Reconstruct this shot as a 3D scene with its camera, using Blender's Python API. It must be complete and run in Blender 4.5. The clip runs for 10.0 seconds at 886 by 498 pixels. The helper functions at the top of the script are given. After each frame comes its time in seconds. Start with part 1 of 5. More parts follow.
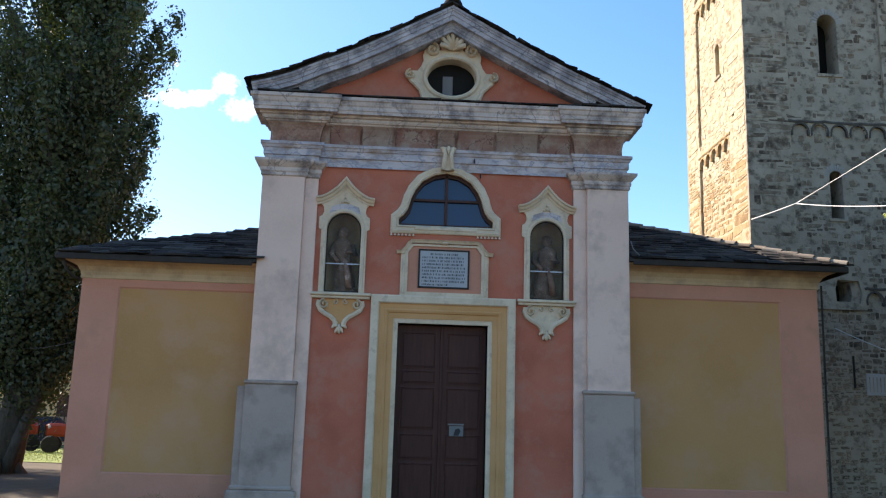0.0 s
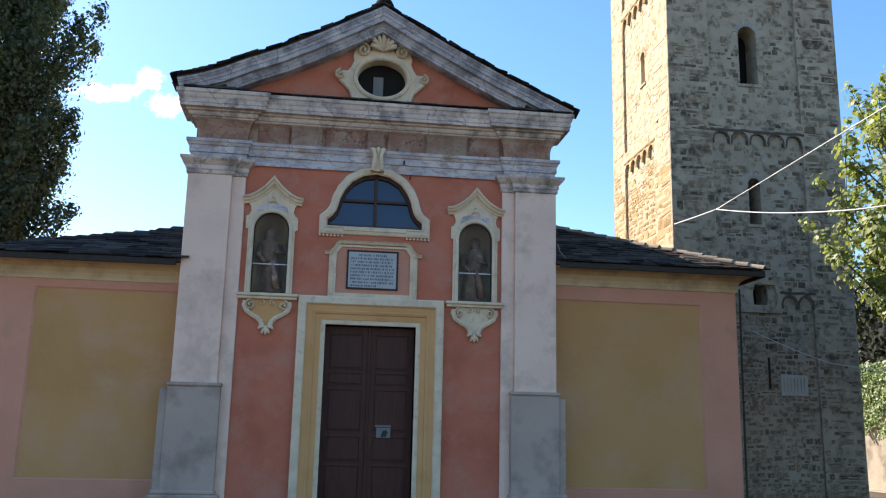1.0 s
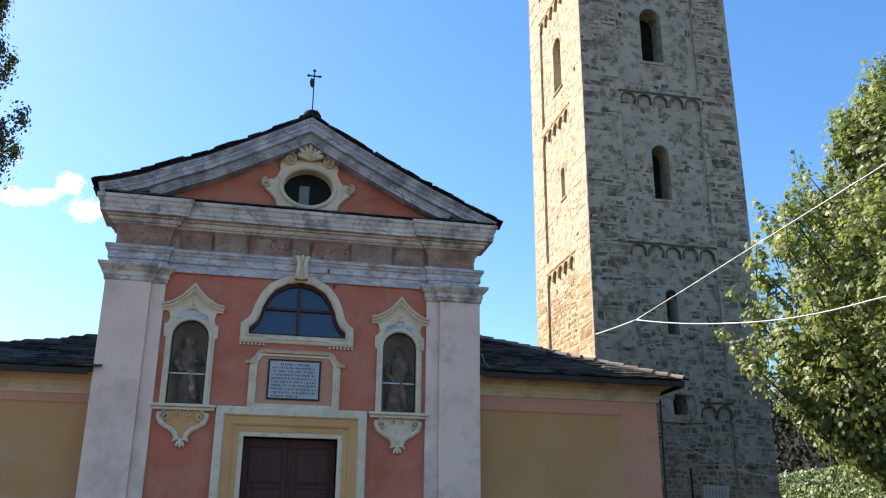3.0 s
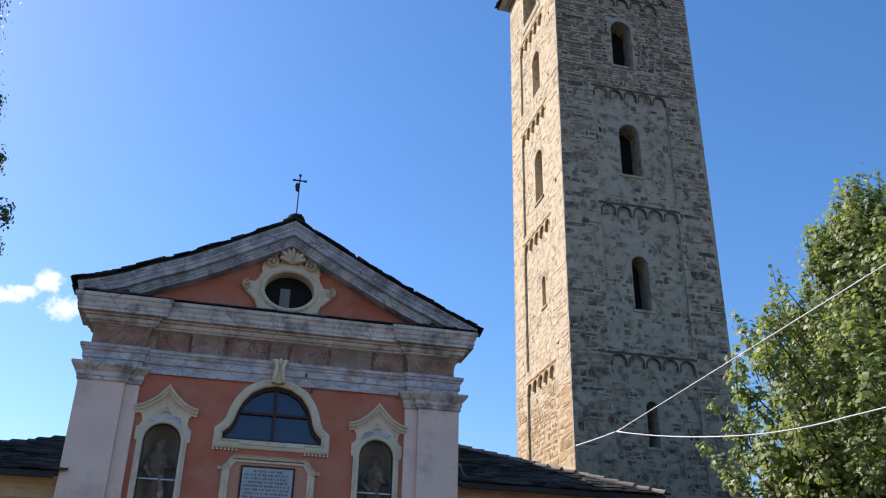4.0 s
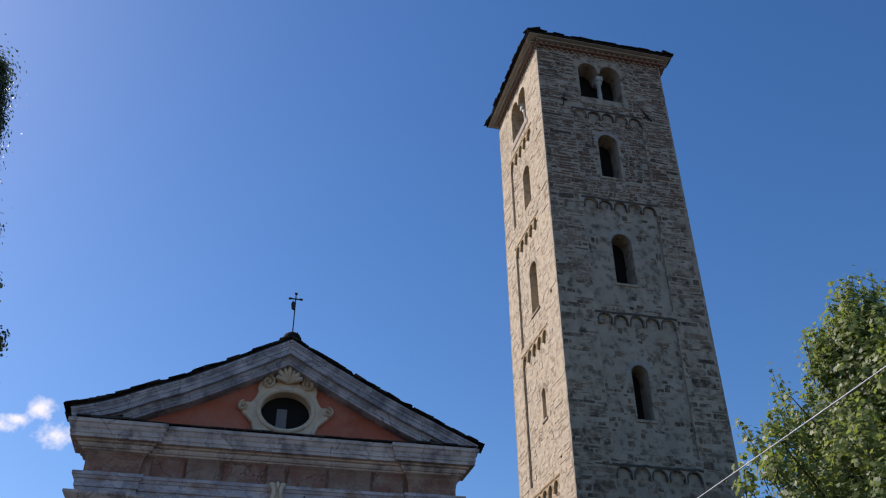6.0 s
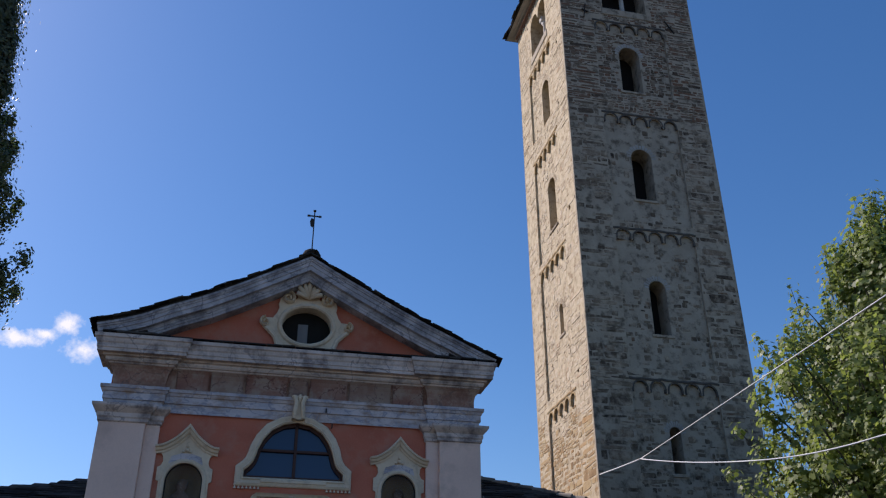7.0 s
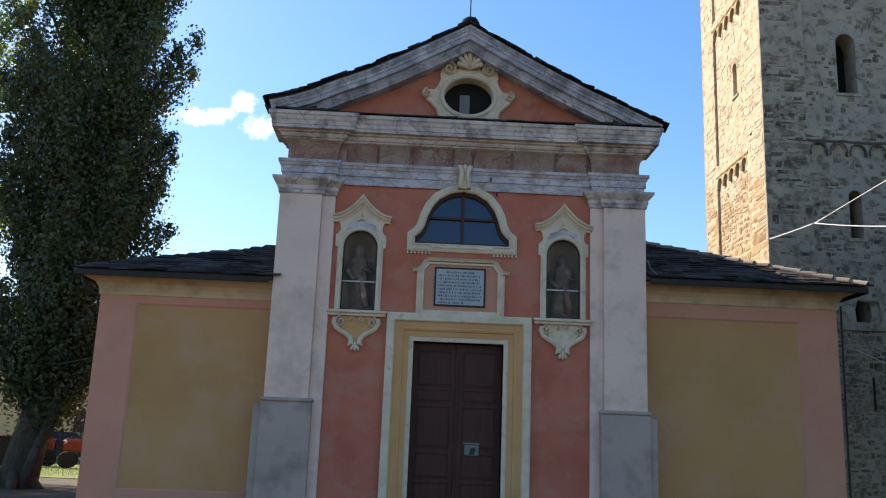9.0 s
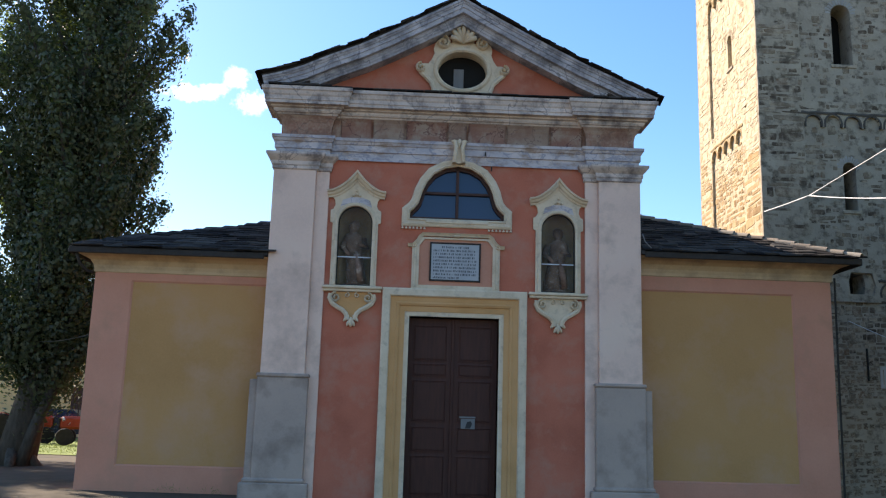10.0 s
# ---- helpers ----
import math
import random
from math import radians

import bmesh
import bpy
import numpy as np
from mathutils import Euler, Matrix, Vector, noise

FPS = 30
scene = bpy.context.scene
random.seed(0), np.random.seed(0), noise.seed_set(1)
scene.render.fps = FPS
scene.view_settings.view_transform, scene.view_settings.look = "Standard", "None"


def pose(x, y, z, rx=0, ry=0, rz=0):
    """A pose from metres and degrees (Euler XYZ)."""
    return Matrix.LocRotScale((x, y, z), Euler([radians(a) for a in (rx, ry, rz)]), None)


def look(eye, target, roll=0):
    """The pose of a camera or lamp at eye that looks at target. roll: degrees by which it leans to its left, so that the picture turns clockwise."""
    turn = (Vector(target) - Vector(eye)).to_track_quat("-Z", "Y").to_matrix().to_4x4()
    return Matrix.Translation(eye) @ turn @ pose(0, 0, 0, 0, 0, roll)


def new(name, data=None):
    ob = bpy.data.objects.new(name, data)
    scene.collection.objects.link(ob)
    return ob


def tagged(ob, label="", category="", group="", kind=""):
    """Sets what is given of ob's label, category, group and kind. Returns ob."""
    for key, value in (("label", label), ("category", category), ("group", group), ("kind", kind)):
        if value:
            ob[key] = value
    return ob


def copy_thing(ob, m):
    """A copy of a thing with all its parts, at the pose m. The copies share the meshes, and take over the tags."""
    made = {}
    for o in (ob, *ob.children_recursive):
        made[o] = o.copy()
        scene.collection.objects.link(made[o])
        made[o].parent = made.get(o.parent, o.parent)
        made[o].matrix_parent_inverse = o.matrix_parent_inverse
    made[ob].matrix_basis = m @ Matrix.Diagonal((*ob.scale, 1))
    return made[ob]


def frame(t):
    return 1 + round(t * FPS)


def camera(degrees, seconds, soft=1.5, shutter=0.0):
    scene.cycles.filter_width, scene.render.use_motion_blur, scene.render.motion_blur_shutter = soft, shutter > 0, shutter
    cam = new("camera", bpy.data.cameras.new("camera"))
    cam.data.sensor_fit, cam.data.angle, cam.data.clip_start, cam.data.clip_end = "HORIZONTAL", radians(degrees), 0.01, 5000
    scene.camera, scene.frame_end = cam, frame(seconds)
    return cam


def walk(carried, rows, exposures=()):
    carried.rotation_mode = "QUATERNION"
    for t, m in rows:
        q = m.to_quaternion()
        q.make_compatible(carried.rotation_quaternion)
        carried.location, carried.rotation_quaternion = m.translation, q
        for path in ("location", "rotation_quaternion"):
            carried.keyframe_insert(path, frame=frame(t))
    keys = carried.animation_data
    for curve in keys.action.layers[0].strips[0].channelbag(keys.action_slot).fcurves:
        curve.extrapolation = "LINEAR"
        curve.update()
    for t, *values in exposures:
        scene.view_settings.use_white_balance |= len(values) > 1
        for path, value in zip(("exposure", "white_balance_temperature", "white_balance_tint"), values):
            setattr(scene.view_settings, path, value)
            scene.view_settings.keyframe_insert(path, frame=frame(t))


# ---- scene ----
cam = camera(53.3, 10.0, soft=1.2)
PATH = [
    (0.0, pose(-0.918, -17.0, 1.6, 101.39, -1.66, -3.29)),
    (0.5, pose(-0.918, -17.0, 1.6, 101.80, -1.75, -4.45)),
    (1.0, pose(-0.918, -17.0, 1.6, 101.60, -1.30, -7.92)),
    (1.5, pose(-0.918, -17.0, 1.6, 101.11, -0.78, -9.94)),
    (2.0, pose(-0.918, -17.0, 1.6, 101.72, -0.15, -10.83)),
    (2.5, pose(-0.918, -17.0, 1.6, 105.19, -0.24, -11.61)),
    (3.0, pose(-0.918, -17.0, 1.6, 108.74, -0.46, -12.76)),
    (3.2, pose(-0.918, -17.0, 1.6, 110.33, -0.62, -13.14)),
    (4.3, pose(-0.918, -17.0, 1.6, 117.42, -1.06, -14.52)),
    (4.5, pose(-0.918, -17.0, 1.6, 118.61, -0.79, -14.42)),
    (5.0, pose(-0.918, -17.0, 1.6, 121.30, -0.27, -14.32)),
    (5.2, pose(-0.918, -17.0, 1.6, 122.20, -0.16, -14.32)),
    (6.3, pose(-0.918, -17.0, 1.6, 123.03, 0.55, -13.64)),
    (6.5, pose(-0.918, -17.0, 1.6, 122.27, 0.38, -13.61)),
    (7.0, pose(-0.918, -17.0, 1.6, 117.63, 0.01, -12.65)),
    (7.5, pose(-0.918, -17.0, 1.6, 113.15, -0.80, -10.81)),
    (8.0, pose(-0.918, -17.0, 1.6, 109.25, -1.65, -8.31)),
    (8.5, pose(-0.918, -17.0, 1.6, 105.00, -2.20, -4.55)),
    (9.0, pose(-0.918, -17.0, 1.6, 102.53, -2.16, -2.32)),
    (9.5, pose(-0.918, -17.0, 1.6, 101.33, -2.03, -2.00)),
    (10.0, pose(-0.918, -17.0, 1.6, 100.92, -1.68, -2.55)),
]
EXPOSURES = [(0.0, 1.22, 7250, 16), (2.0, 1.30, 7250, 16), (3.0, 1.13, 6900, 16), (4.5, 0.42, 6350, 20), (5.0, 0.21, 6250, 21), (6.5, 0.0, 6250, 21),
             (7.0, 0.02, 6250, 21), (7.5, 0.14, 6300, 21), (8.0, 0.32, 6500, 18), (8.5, 0.68, 6950, 16), (9.0, 0.95, 7150, 16), (10.0, 1.16, 7250, 16)]
walk(cam, PATH, EXPOSURES)

# ---- world and sun ----
SUN_WAY = Vector((-0.766, 0.643, 0.84))
world = bpy.data.worlds.new("world")
scene.world = world
world.use_nodes = True
wt = world.node_tree
sky = wt.nodes.new("ShaderNodeTexSky")
sky.sky_type = "NISHITA"
sky.sun_disc = False
sky.sun_elevation = radians(40)
sky.sun_rotation = radians(-50)
sky.altitude = 300
sky.air_density = 1.15
sky.dust_density = 0.68
sky.ozone_density = 4.3
vivid = wt.nodes.new("ShaderNodeHueSaturation")
vivid.inputs["Saturation"].default_value = 1.22
wt.links.new(sky.outputs[0], vivid.inputs["Color"])
wt.links.new(vivid.outputs[0], wt.nodes["Background"].inputs[0])
wt.nodes["Background"].inputs[1].default_value = 0.122
sun = new("sun", bpy.data.lights.new("sun", "SUN"))
sun.data.energy, sun.data.angle, sun.data.color = 5.0, radians(0.53), (1.0, 0.93, 0.82)
sun.matrix_world = look(SUN_WAY * 60, (0, 0, 0))

rnd = random.Random(7)


# ---- materials ----
def material(name, colours, scale=3.0, rough=0.85, gloss=0.3, bump=0.15, fine=40.0, per=None, stretch=(1, 1, 1), stain=None, metal=0.0, spread=0.2, vein=None):
    """Two scales of noise blend the colours; per: 'island' or 'object' shifts the brightness of each piece; stain: a second colour in patches."""
    m = bpy.data.materials.new(name)
    m.use_nodes = True
    nt, b = m.node_tree, m.node_tree.nodes["Principled BSDF"]
    n = nt.nodes.new
    tc, mp = n("ShaderNodeTexCoord"), n("ShaderNodeMapping")
    mp.inputs["Scale"].default_value = stretch
    nt.links.new(tc.outputs["Object"], mp.inputs[0])
    big, small = n("ShaderNodeTexNoise"), n("ShaderNodeTexNoise")
    big.inputs["Scale"].default_value, big.inputs["Detail"].default_value = scale, 6
    small.inputs["Scale"].default_value, small.inputs["Detail"].default_value = fine, 4
    for t in (big, small):
        nt.links.new(mp.outputs[0], t.inputs["Vector"])
    add = n("ShaderNodeMath")
    add.operation = "MULTIPLY_ADD"
    add.inputs[1].default_value, add.inputs[2].default_value = 0.3, -0.15
    nt.links.new(small.outputs[0], add.inputs[0])
    total = n("ShaderNodeMath")
    nt.links.new(big.outputs[0], total.inputs[0])
    nt.links.new(add.outputs[0], total.inputs[1])
    value = total.outputs[0]
    if per:
        src = n("ShaderNodeNewGeometry").outputs["Random Per Island"] if per == "island" else n("ShaderNodeObjectInfo").outputs["Random"]
        shift = n("ShaderNodeMath")
        shift.operation = "MULTIPLY_ADD"
        shift.inputs[1].default_value, shift.inputs[2].default_value = 0.75, -0.37
        nt.links.new(src, shift.inputs[0])
        both = n("ShaderNodeMath")
        nt.links.new(value, both.inputs[0])
        nt.links.new(shift.outputs[0], both.inputs[1])
        value = both.outputs[0]
    ramp = n("ShaderNodeValToRGB")
    el = ramp.color_ramp.elements
    lo, hi = 0.5 - spread - 0.05 * len(colours), 0.5 + spread + 0.05 * len(colours)
    while len(el) < len(colours):
        el.new(0.5)
    for i, c in enumerate(colours):
        el[i].position = lo + (hi - lo) * i / max(1, len(colours) - 1)
        el[i].color = (*c, 1)
    nt.links.new(value, ramp.inputs[0])
    colour = ramp.outputs[0]
    if stain:
        sc, sscale, amount = stain
        sn, sr, mix = n("ShaderNodeTexNoise"), n("ShaderNodeValToRGB"), n("ShaderNodeMix")
        sn.inputs["Scale"].default_value, sn.inputs["Detail"].default_value, sn.inputs["Roughness"].default_value = sscale, 8, 0.65
        sr.color_ramp.elements[0].position, sr.color_ramp.elements[1].position = 0.62 - amount * 0.3, 0.74 - amount * 0.2
        mix.data_type = "RGBA"
        off = n("ShaderNodeMapping")
        off.inputs["Location"].default_value = (3.7, 1.3, 8.1)
        off.inputs["Scale"].default_value = stretch
        nt.links.new(tc.outputs["Object"], off.inputs[0])
        nt.links.new(off.outputs[0], sn.inputs["Vector"])
        nt.links.new(sn.outputs[0], sr.inputs[0])
        nt.links.new(sr.outputs[0], mix.inputs["Factor"])
        nt.links.new(colour, mix.inputs["A"])
        mix.inputs["B"].default_value = (*sc, 1)
        colour = mix.outputs["Result"]
    if vein:
        vc, vscale, width = vein
        vn, va, vb, vr, vm = n("ShaderNodeTexNoise"), n("ShaderNodeMath"), n("ShaderNodeMath"), n("ShaderNodeValToRGB"), n("ShaderNodeMix")
        vn.inputs["Scale"].default_value, vn.inputs["Detail"].default_value, vn.inputs["Distortion"].default_value = vscale, 6, 0.5
        va.operation, vb.operation = "SUBTRACT", "ABSOLUTE"
        va.inputs[1].default_value = 0.5
        nt.links.new(mp.outputs[0], vn.inputs["Vector"])
        nt.links.new(vn.outputs[0], va.inputs[0])
        nt.links.new(va.outputs[0], vb.inputs[0])
        nt.links.new(vb.outputs[0], vr.inputs[0])
        vr.color_ramp.elements[0].color, vr.color_ramp.elements[1].color = (.85, .85, .85, 1), (0, 0, 0, 1)
        vr.color_ramp.elements[0].position, vr.color_ramp.elements[1].position = width * .3, width
        vm.data_type = "RGBA"
        nt.links.new(vr.outputs[0], vm.inputs["Factor"])
        nt.links.new(colour, vm.inputs["A"])
        vm.inputs["B"].default_value = (*vc, 1)
        colour = vm.outputs["Result"]
    nt.links.new(colour, b.inputs["Base Color"])
    b.inputs["Roughness"].default_value, b.inputs["Metallic"].default_value = rough, metal
    b.inputs["Specular IOR Level"].default_value = gloss
    if bump:
        bp = n("ShaderNodeBump")
        bp.inputs["Strength"].default_value, bp.inputs["Distance"].default_value = bump, 0.03
        nt.links.new(total.outputs[0], bp.inputs["Height"])
        nt.links.new(bp.outputs[0], b.inputs["Normal"])
    return m


RED = material("red_plaster", [(0.376, 0.106, 0.062), (0.514, 0.154, 0.092), (0.589, 0.196, 0.122)], 1.1, .9, .3, .12, 30, stain=((0.501, 0.207, 0.138), 1.7, .45))
OCHRE = material("ochre_plaster", [(0.390, 0.201, 0.074), (0.490, 0.262, 0.105), (0.541, 0.296, 0.129)], .7, .92, .3, .08, 25, stain=((0.511, 0.289, 0.156), .9, .5))
PINK = material("pink_plaster", [(0.490, 0.211, 0.132), (0.581, 0.264, 0.175), (0.640, 0.304, 0.205)], .9, .92, .3, .08, 25, stain=((0.512, 0.253, 0.165), 1.4, .3))
COVE = material("cream_cove_plaster", [(0.437, 0.307, 0.175), (0.562, 0.400, 0.241), (0.603, 0.441, 0.278)], 1.5, .9, .3, .08, 25, stain=((0.363, 0.258, 0.160), 1.2, .4))
LILAC = material("pale_pilaster_plaster", [(0.658, 0.459, 0.373), (0.795, 0.563, 0.450), (0.820, 0.619, 0.491)], .8, .88, .3, .08, 30, stain=((0.594, 0.419, 0.335), 1.3, .4))
STONEGREY = material("grey_pedestal_render", [(0.320, 0.251, 0.212), (0.426, 0.330, 0.273), (0.477, 0.366, 0.298)], 1.0, .9, .3, .12, 30, stain=((0.265, 0.202, 0.166), 1.1, .4))
CREAM = material("cream_stucco", [(0.52, 0.405, 0.275), (0.68, 0.545, 0.385), (0.77, 0.635, 0.47)], 3.0, .85, .3, .2, 30, stain=((0.52, 0.415, 0.305), 6.0, .28))
YELLOWSTUCCO = material("yellow_stucco", [(0.511, 0.262, 0.099), (0.622, 0.332, 0.138), (0.667, 0.370, 0.171)], 2.0, .85, .3, .08, 40)
MARBLED = material("faded_marbled_stucco", [(0.261, 0.261, 0.314), (0.433, 0.407, 0.430), (0.606, 0.532, 0.507), (0.672, 0.571, 0.515)], 2.1, .85, .3, .12, 22, stretch=(1, 1, 1.6), stain=((0.325, 0.234, 0.182), 2.6, .5), vein=((0.295, 0.286, 0.325), 2.2, .022))
CORNICE = material("weathered_cornice_stucco", [(0.340, 0.271, 0.229), (0.596, 0.493, 0.428), (0.792, 0.657, 0.580)], 1.8, .9, .3, .2, 25, stain=((0.215, 0.178, 0.166), 2.6, .5), vein=((0.285, 0.242, 0.229), 1.4, .012))
RAKING = material("lichened_grey_stucco", [(0.242, 0.240, 0.261), (0.435, 0.424, 0.453), (0.629, 0.604, 0.624)], 1.9, .9, .3, .3, 22, spread=.14, stain=((0.193, 0.191, 0.211), 2.6, .55), vein=((0.205, 0.207, 0.232), 2.0, .02))
FRIEZE = material("faded_painted_frieze", [(0.207, 0.083, 0.058), (0.304, 0.145, 0.103), (0.414, 0.297, 0.221), (0.345, 0.262, 0.207)], 1.6, .9, .3, .15, 22, spread=.1, stain=((0.221, 0.117, 0.083), 2.4, .55), vein=((0.179, 0.117, 0.097), 1.3, .008))
FRIEZERED = material("faded_red_painted_field", [(.22, .10, .075), (.29, .155, .115), (.35, .23, .175)], 2.2, .9, .3, .12, 24, spread=.16, stain=((.36, .27, .21), 3.0, .5), vein=((.15, .07, .06), 2.4, .014))
FRIEZEPALE = material("faded_cream_painted_field", [(.27, .180, .135), (.34, .245, .185), (.40, .305, .24)], 2.0, .9, .3, .12, 24, spread=.18, stain=((.27, .16, .12), 2.2, .45), vein=((.20, .13, .11), 2.6, .014))
# left tower face: more mortared over, with sunlight put into the next two colours
SIDEPLASTER = material("painted_sunlit_rough_mortar", [(0.331, 0.258, 0.167), (0.506, 0.414, 0.279), (0.607, 0.511, 0.363)], 3.5, .95, .3, 1.0, 9, stain=((0.258, 0.175, 0.098), 4.5, .36))
SIDESTONE = material("painted_sunlit_stone", [(0.239, 0.175, 0.112), (0.386, 0.304, 0.205), (0.534, 0.442, 0.316), (0.405, 0.258, 0.149)], 5, .92, .3, 1.0, 16, per="island", spread=.3, stain=((0.552, 0.465, 0.335), 3.4, .6))
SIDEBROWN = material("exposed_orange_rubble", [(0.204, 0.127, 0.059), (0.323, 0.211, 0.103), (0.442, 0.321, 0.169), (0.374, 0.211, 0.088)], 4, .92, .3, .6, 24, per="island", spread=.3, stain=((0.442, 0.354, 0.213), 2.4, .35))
SLATE = material("dark_stone_slate", [(0.019, 0.017, 0.017), (0.043, 0.039, 0.036), (0.076, 0.070, 0.063)], 4, .95, .05, .35, 30, per="object")
SLATEMASS = material("dark_slate_mass", [(0.017, 0.015, 0.015), (0.038, 0.035, 0.032), (0.061, 0.055, 0.051)], 4, .95, .05, .4, 30, per="island")
TILE = material("ridge_clay_tile", [(0.182, 0.141, 0.108), (0.282, 0.232, 0.182), (0.331, 0.290, 0.240)], 5, .9, .3, .2, 40, per="object")
DOORWOOD = material("dark_brown_door_wood", [(0.036, 0.010, 0.007), (0.062, 0.019, 0.012), (0.090, 0.029, 0.018)], 3, .55, .3, .2, 30, stretch=(6, 6, .6))
DARKWOOD = material("red_brown_window_wood", [(.05, .022, .016), (.08, .035, .026)], 4, .6, .3, .1, 30)
GREYWOOD = material("grey_weathered_board", [(0.149, 0.144, 0.137), (0.211, 0.206, 0.199)], 3, .9, .3, .1, 30, stretch=(5, 5, .6))
MARBLE = material("pale_blue_grey_marble", [(0.311, 0.325, 0.336), (0.386, 0.396, 0.405), (0.430, 0.433, 0.433)], 3, .35, .3, .02, 30)
INK = material("engraved_dark_letters", [(0.061, 0.068, 0.079), (0.083, 0.090, 0.101)], 8, .6, .3, 0)
IRON = material("rusted_dark_iron", [(.02, .018, .016), (.045, .036, .03)], 9, .7, .3, .2, 60)
PAPER = material("grey_paper_notice", [(0.166, 0.166, 0.159), (0.206, 0.206, 0.199)], 9, .8, .3, 0)
BLACK = material("black_print", [(.03, .03, .03), (.05, .05, .05)], 9, .8, .3, 0)
STATUE = material("polychrome_statue", [(0.045, 0.029, 0.023), (0.141, 0.080, 0.055), (0.232, 0.144, 0.104), (0.652, 0.550, 0.460)], 6, .7, .3, .25, 30, spread=.16)
# plaster darkened in its base colour for the shade inside the niches
NICHE = material("shade_dimmed_niche_plaster", [(0.173, 0.118, 0.065), (0.294, 0.204, 0.117), (0.414, 0.301, 0.176)], 2.0, .9, .3, .1, 25)
DARKSTONE = material("dark_string_stone", [(0.055, 0.048, 0.041), (0.103, 0.090, 0.077), (0.152, 0.138, 0.117)], 5, .95, .2, .4, 30)
MORTAR = material("pale_lime_mortar", [(0.270, 0.221, 0.163), (0.390, 0.323, 0.242), (0.480, 0.403, 0.307)], 2.2, .95, .3, .8, 14, stain=((0.130, 0.103, 0.074), 3.2, .42))
PLASTER = material("grey_white_old_plaster", [(0.280, 0.233, 0.175), (0.375, 0.315, 0.240), (0.450, 0.383, 0.296)], 1.8, .95, .3, .7, 18, stain=((0.140, 0.113, 0.084), 3.8, .40))
RUBBLE = material("rubble_stone", [(0.055, 0.040, 0.028), (0.106, 0.076, 0.053), (0.161, 0.120, 0.083), (0.247, 0.188, 0.131), (0.172, 0.102, 0.063)], 6, .92, .3, .7, 24, per="island", spread=.30, stain=((0.425, 0.342, 0.248), 3.0, .5))
RUBBLETOP = material("upper_brick_rubble", [(.055, .037, .025), (.105, .072, .048), (.165, .122, .085), (.19, .098, .058), (.15, .066, .038)], 6, .92, .3, .7, 24, per="island", spread=.30, stain=((.30, .25, .19), 3.4, .28))
RUBBLEPIECE = material("rubble_stone_block", [(0.062, 0.046, 0.031), (0.120, 0.086, 0.060), (0.182, 0.136, 0.094), (0.280, 0.213, 0.149), (0.195, 0.116, 0.071)], 6, .92, .3, .7, 24, per="object", spread=.30, stain=((0.455, 0.366, 0.268), 3.0, .5))
DENTIL = material("red_brown_brick_dentil", [(0.207, 0.117, 0.083), (0.331, 0.207, 0.152)], 6, .9, .3, .2, 30)
VOUSSOIR = material("pale_arch_stone", [(0.305, 0.287, 0.258), (0.446, 0.422, 0.388)], 5, .9, .3, .3, 30, per="island")
SLAB = material("white_stone_slab", [(0.373, 0.352, 0.320), (0.476, 0.455, 0.424)], 3, .8, .3, .1, 30)
DIRT = material("trodden_gravel_earth", [(0.058, 0.047, 0.030), (0.085, 0.068, 0.046), (0.115, 0.094, 0.066)], .8, .95, .3, .6, 18, stain=((0.044, 0.035, 0.022), .5, .4))
GRASSMAT = material("grass_soil", [(0.108, 0.144, 0.036), (0.180, 0.228, 0.060), (0.240, 0.264, 0.096)], 2, .95, .3, .5, 30)
WALLSTONE = material("pale_boundary_render", [(0.236, 0.205, 0.161), (0.322, 0.285, 0.229), (0.360, 0.329, 0.273)], 2, .95, .3, .5, 10, stain=((0.174, 0.149, 0.118), 1.6, .4))
BARK = material("furrowed_bark", [(0.037, 0.030, 0.022), (0.083, 0.069, 0.053), (0.124, 0.106, 0.082)], 5, .95, .3, .8, 25, stretch=(3, 3, .7))
HOUSE = material("beige_house_render", [(0.667, 0.459, 0.231), (0.779, 0.550, 0.286)], 1, .9, .3, .05, 20)
REDPAINT = material("red_orange_paint", [(0.262, 0.028, 0.011), (0.326, 0.044, 0.016)], 3, .4, .3, .02, 30)
RUBBER = material("black_rubber", [(.015, .015, .015), (.03, .03, .03)], 8, .85, .3, .1, 40)
CABLE = material("pale_grey_cable", [(.55, .55, .55), (.68, .68, .68)], 9, .6, .3, 0)
DARKPAINT = material("dark_blue_car_paint", [(.02, .03, .05), (.03, .045, .07)], 3, .25, .3, 0)


def glass(name, tint, rough=0.03):
    m = bpy.data.materials.new(name)
    m.use_nodes = True
    b = m.node_tree.nodes["Principled BSDF"]
    b.inputs["Base Color"].default_value = (*tint, 1)
    b.inputs["Roughness"].default_value = rough
    return m


PANE = glass("dark_blue_window_glass", (.012, .03, .075), .08)
# near-black colour that stands for the lack of light indoors
DARKVOID = material("unlit_interior_black", [(0.009, 0.008, 0.007), (0.017, 0.016, 0.014)], 2, .95, .3, 0)
CLEAR = bpy.data.materials.new("niche_clear_glass")
CLEAR.use_nodes = True
_n = CLEAR.node_tree
_t, _g, _x = _n.nodes.new("ShaderNodeBsdfTransparent"), _n.nodes.new("ShaderNodeBsdfGlossy"), _n.nodes.new("ShaderNodeMixShader")
_g.inputs["Roughness"].default_value = 0.05
_t.inputs[0].default_value = (.89, .88, .85, 1)
_x.inputs[0].default_value = 0.008
_n.links.new(_t.outputs[0], _x.inputs[1])
_n.links.new(_g.outputs[0], _x.inputs[2])
_n.links.new(_x.outputs[0], _n.nodes["Material Output"].inputs[0])


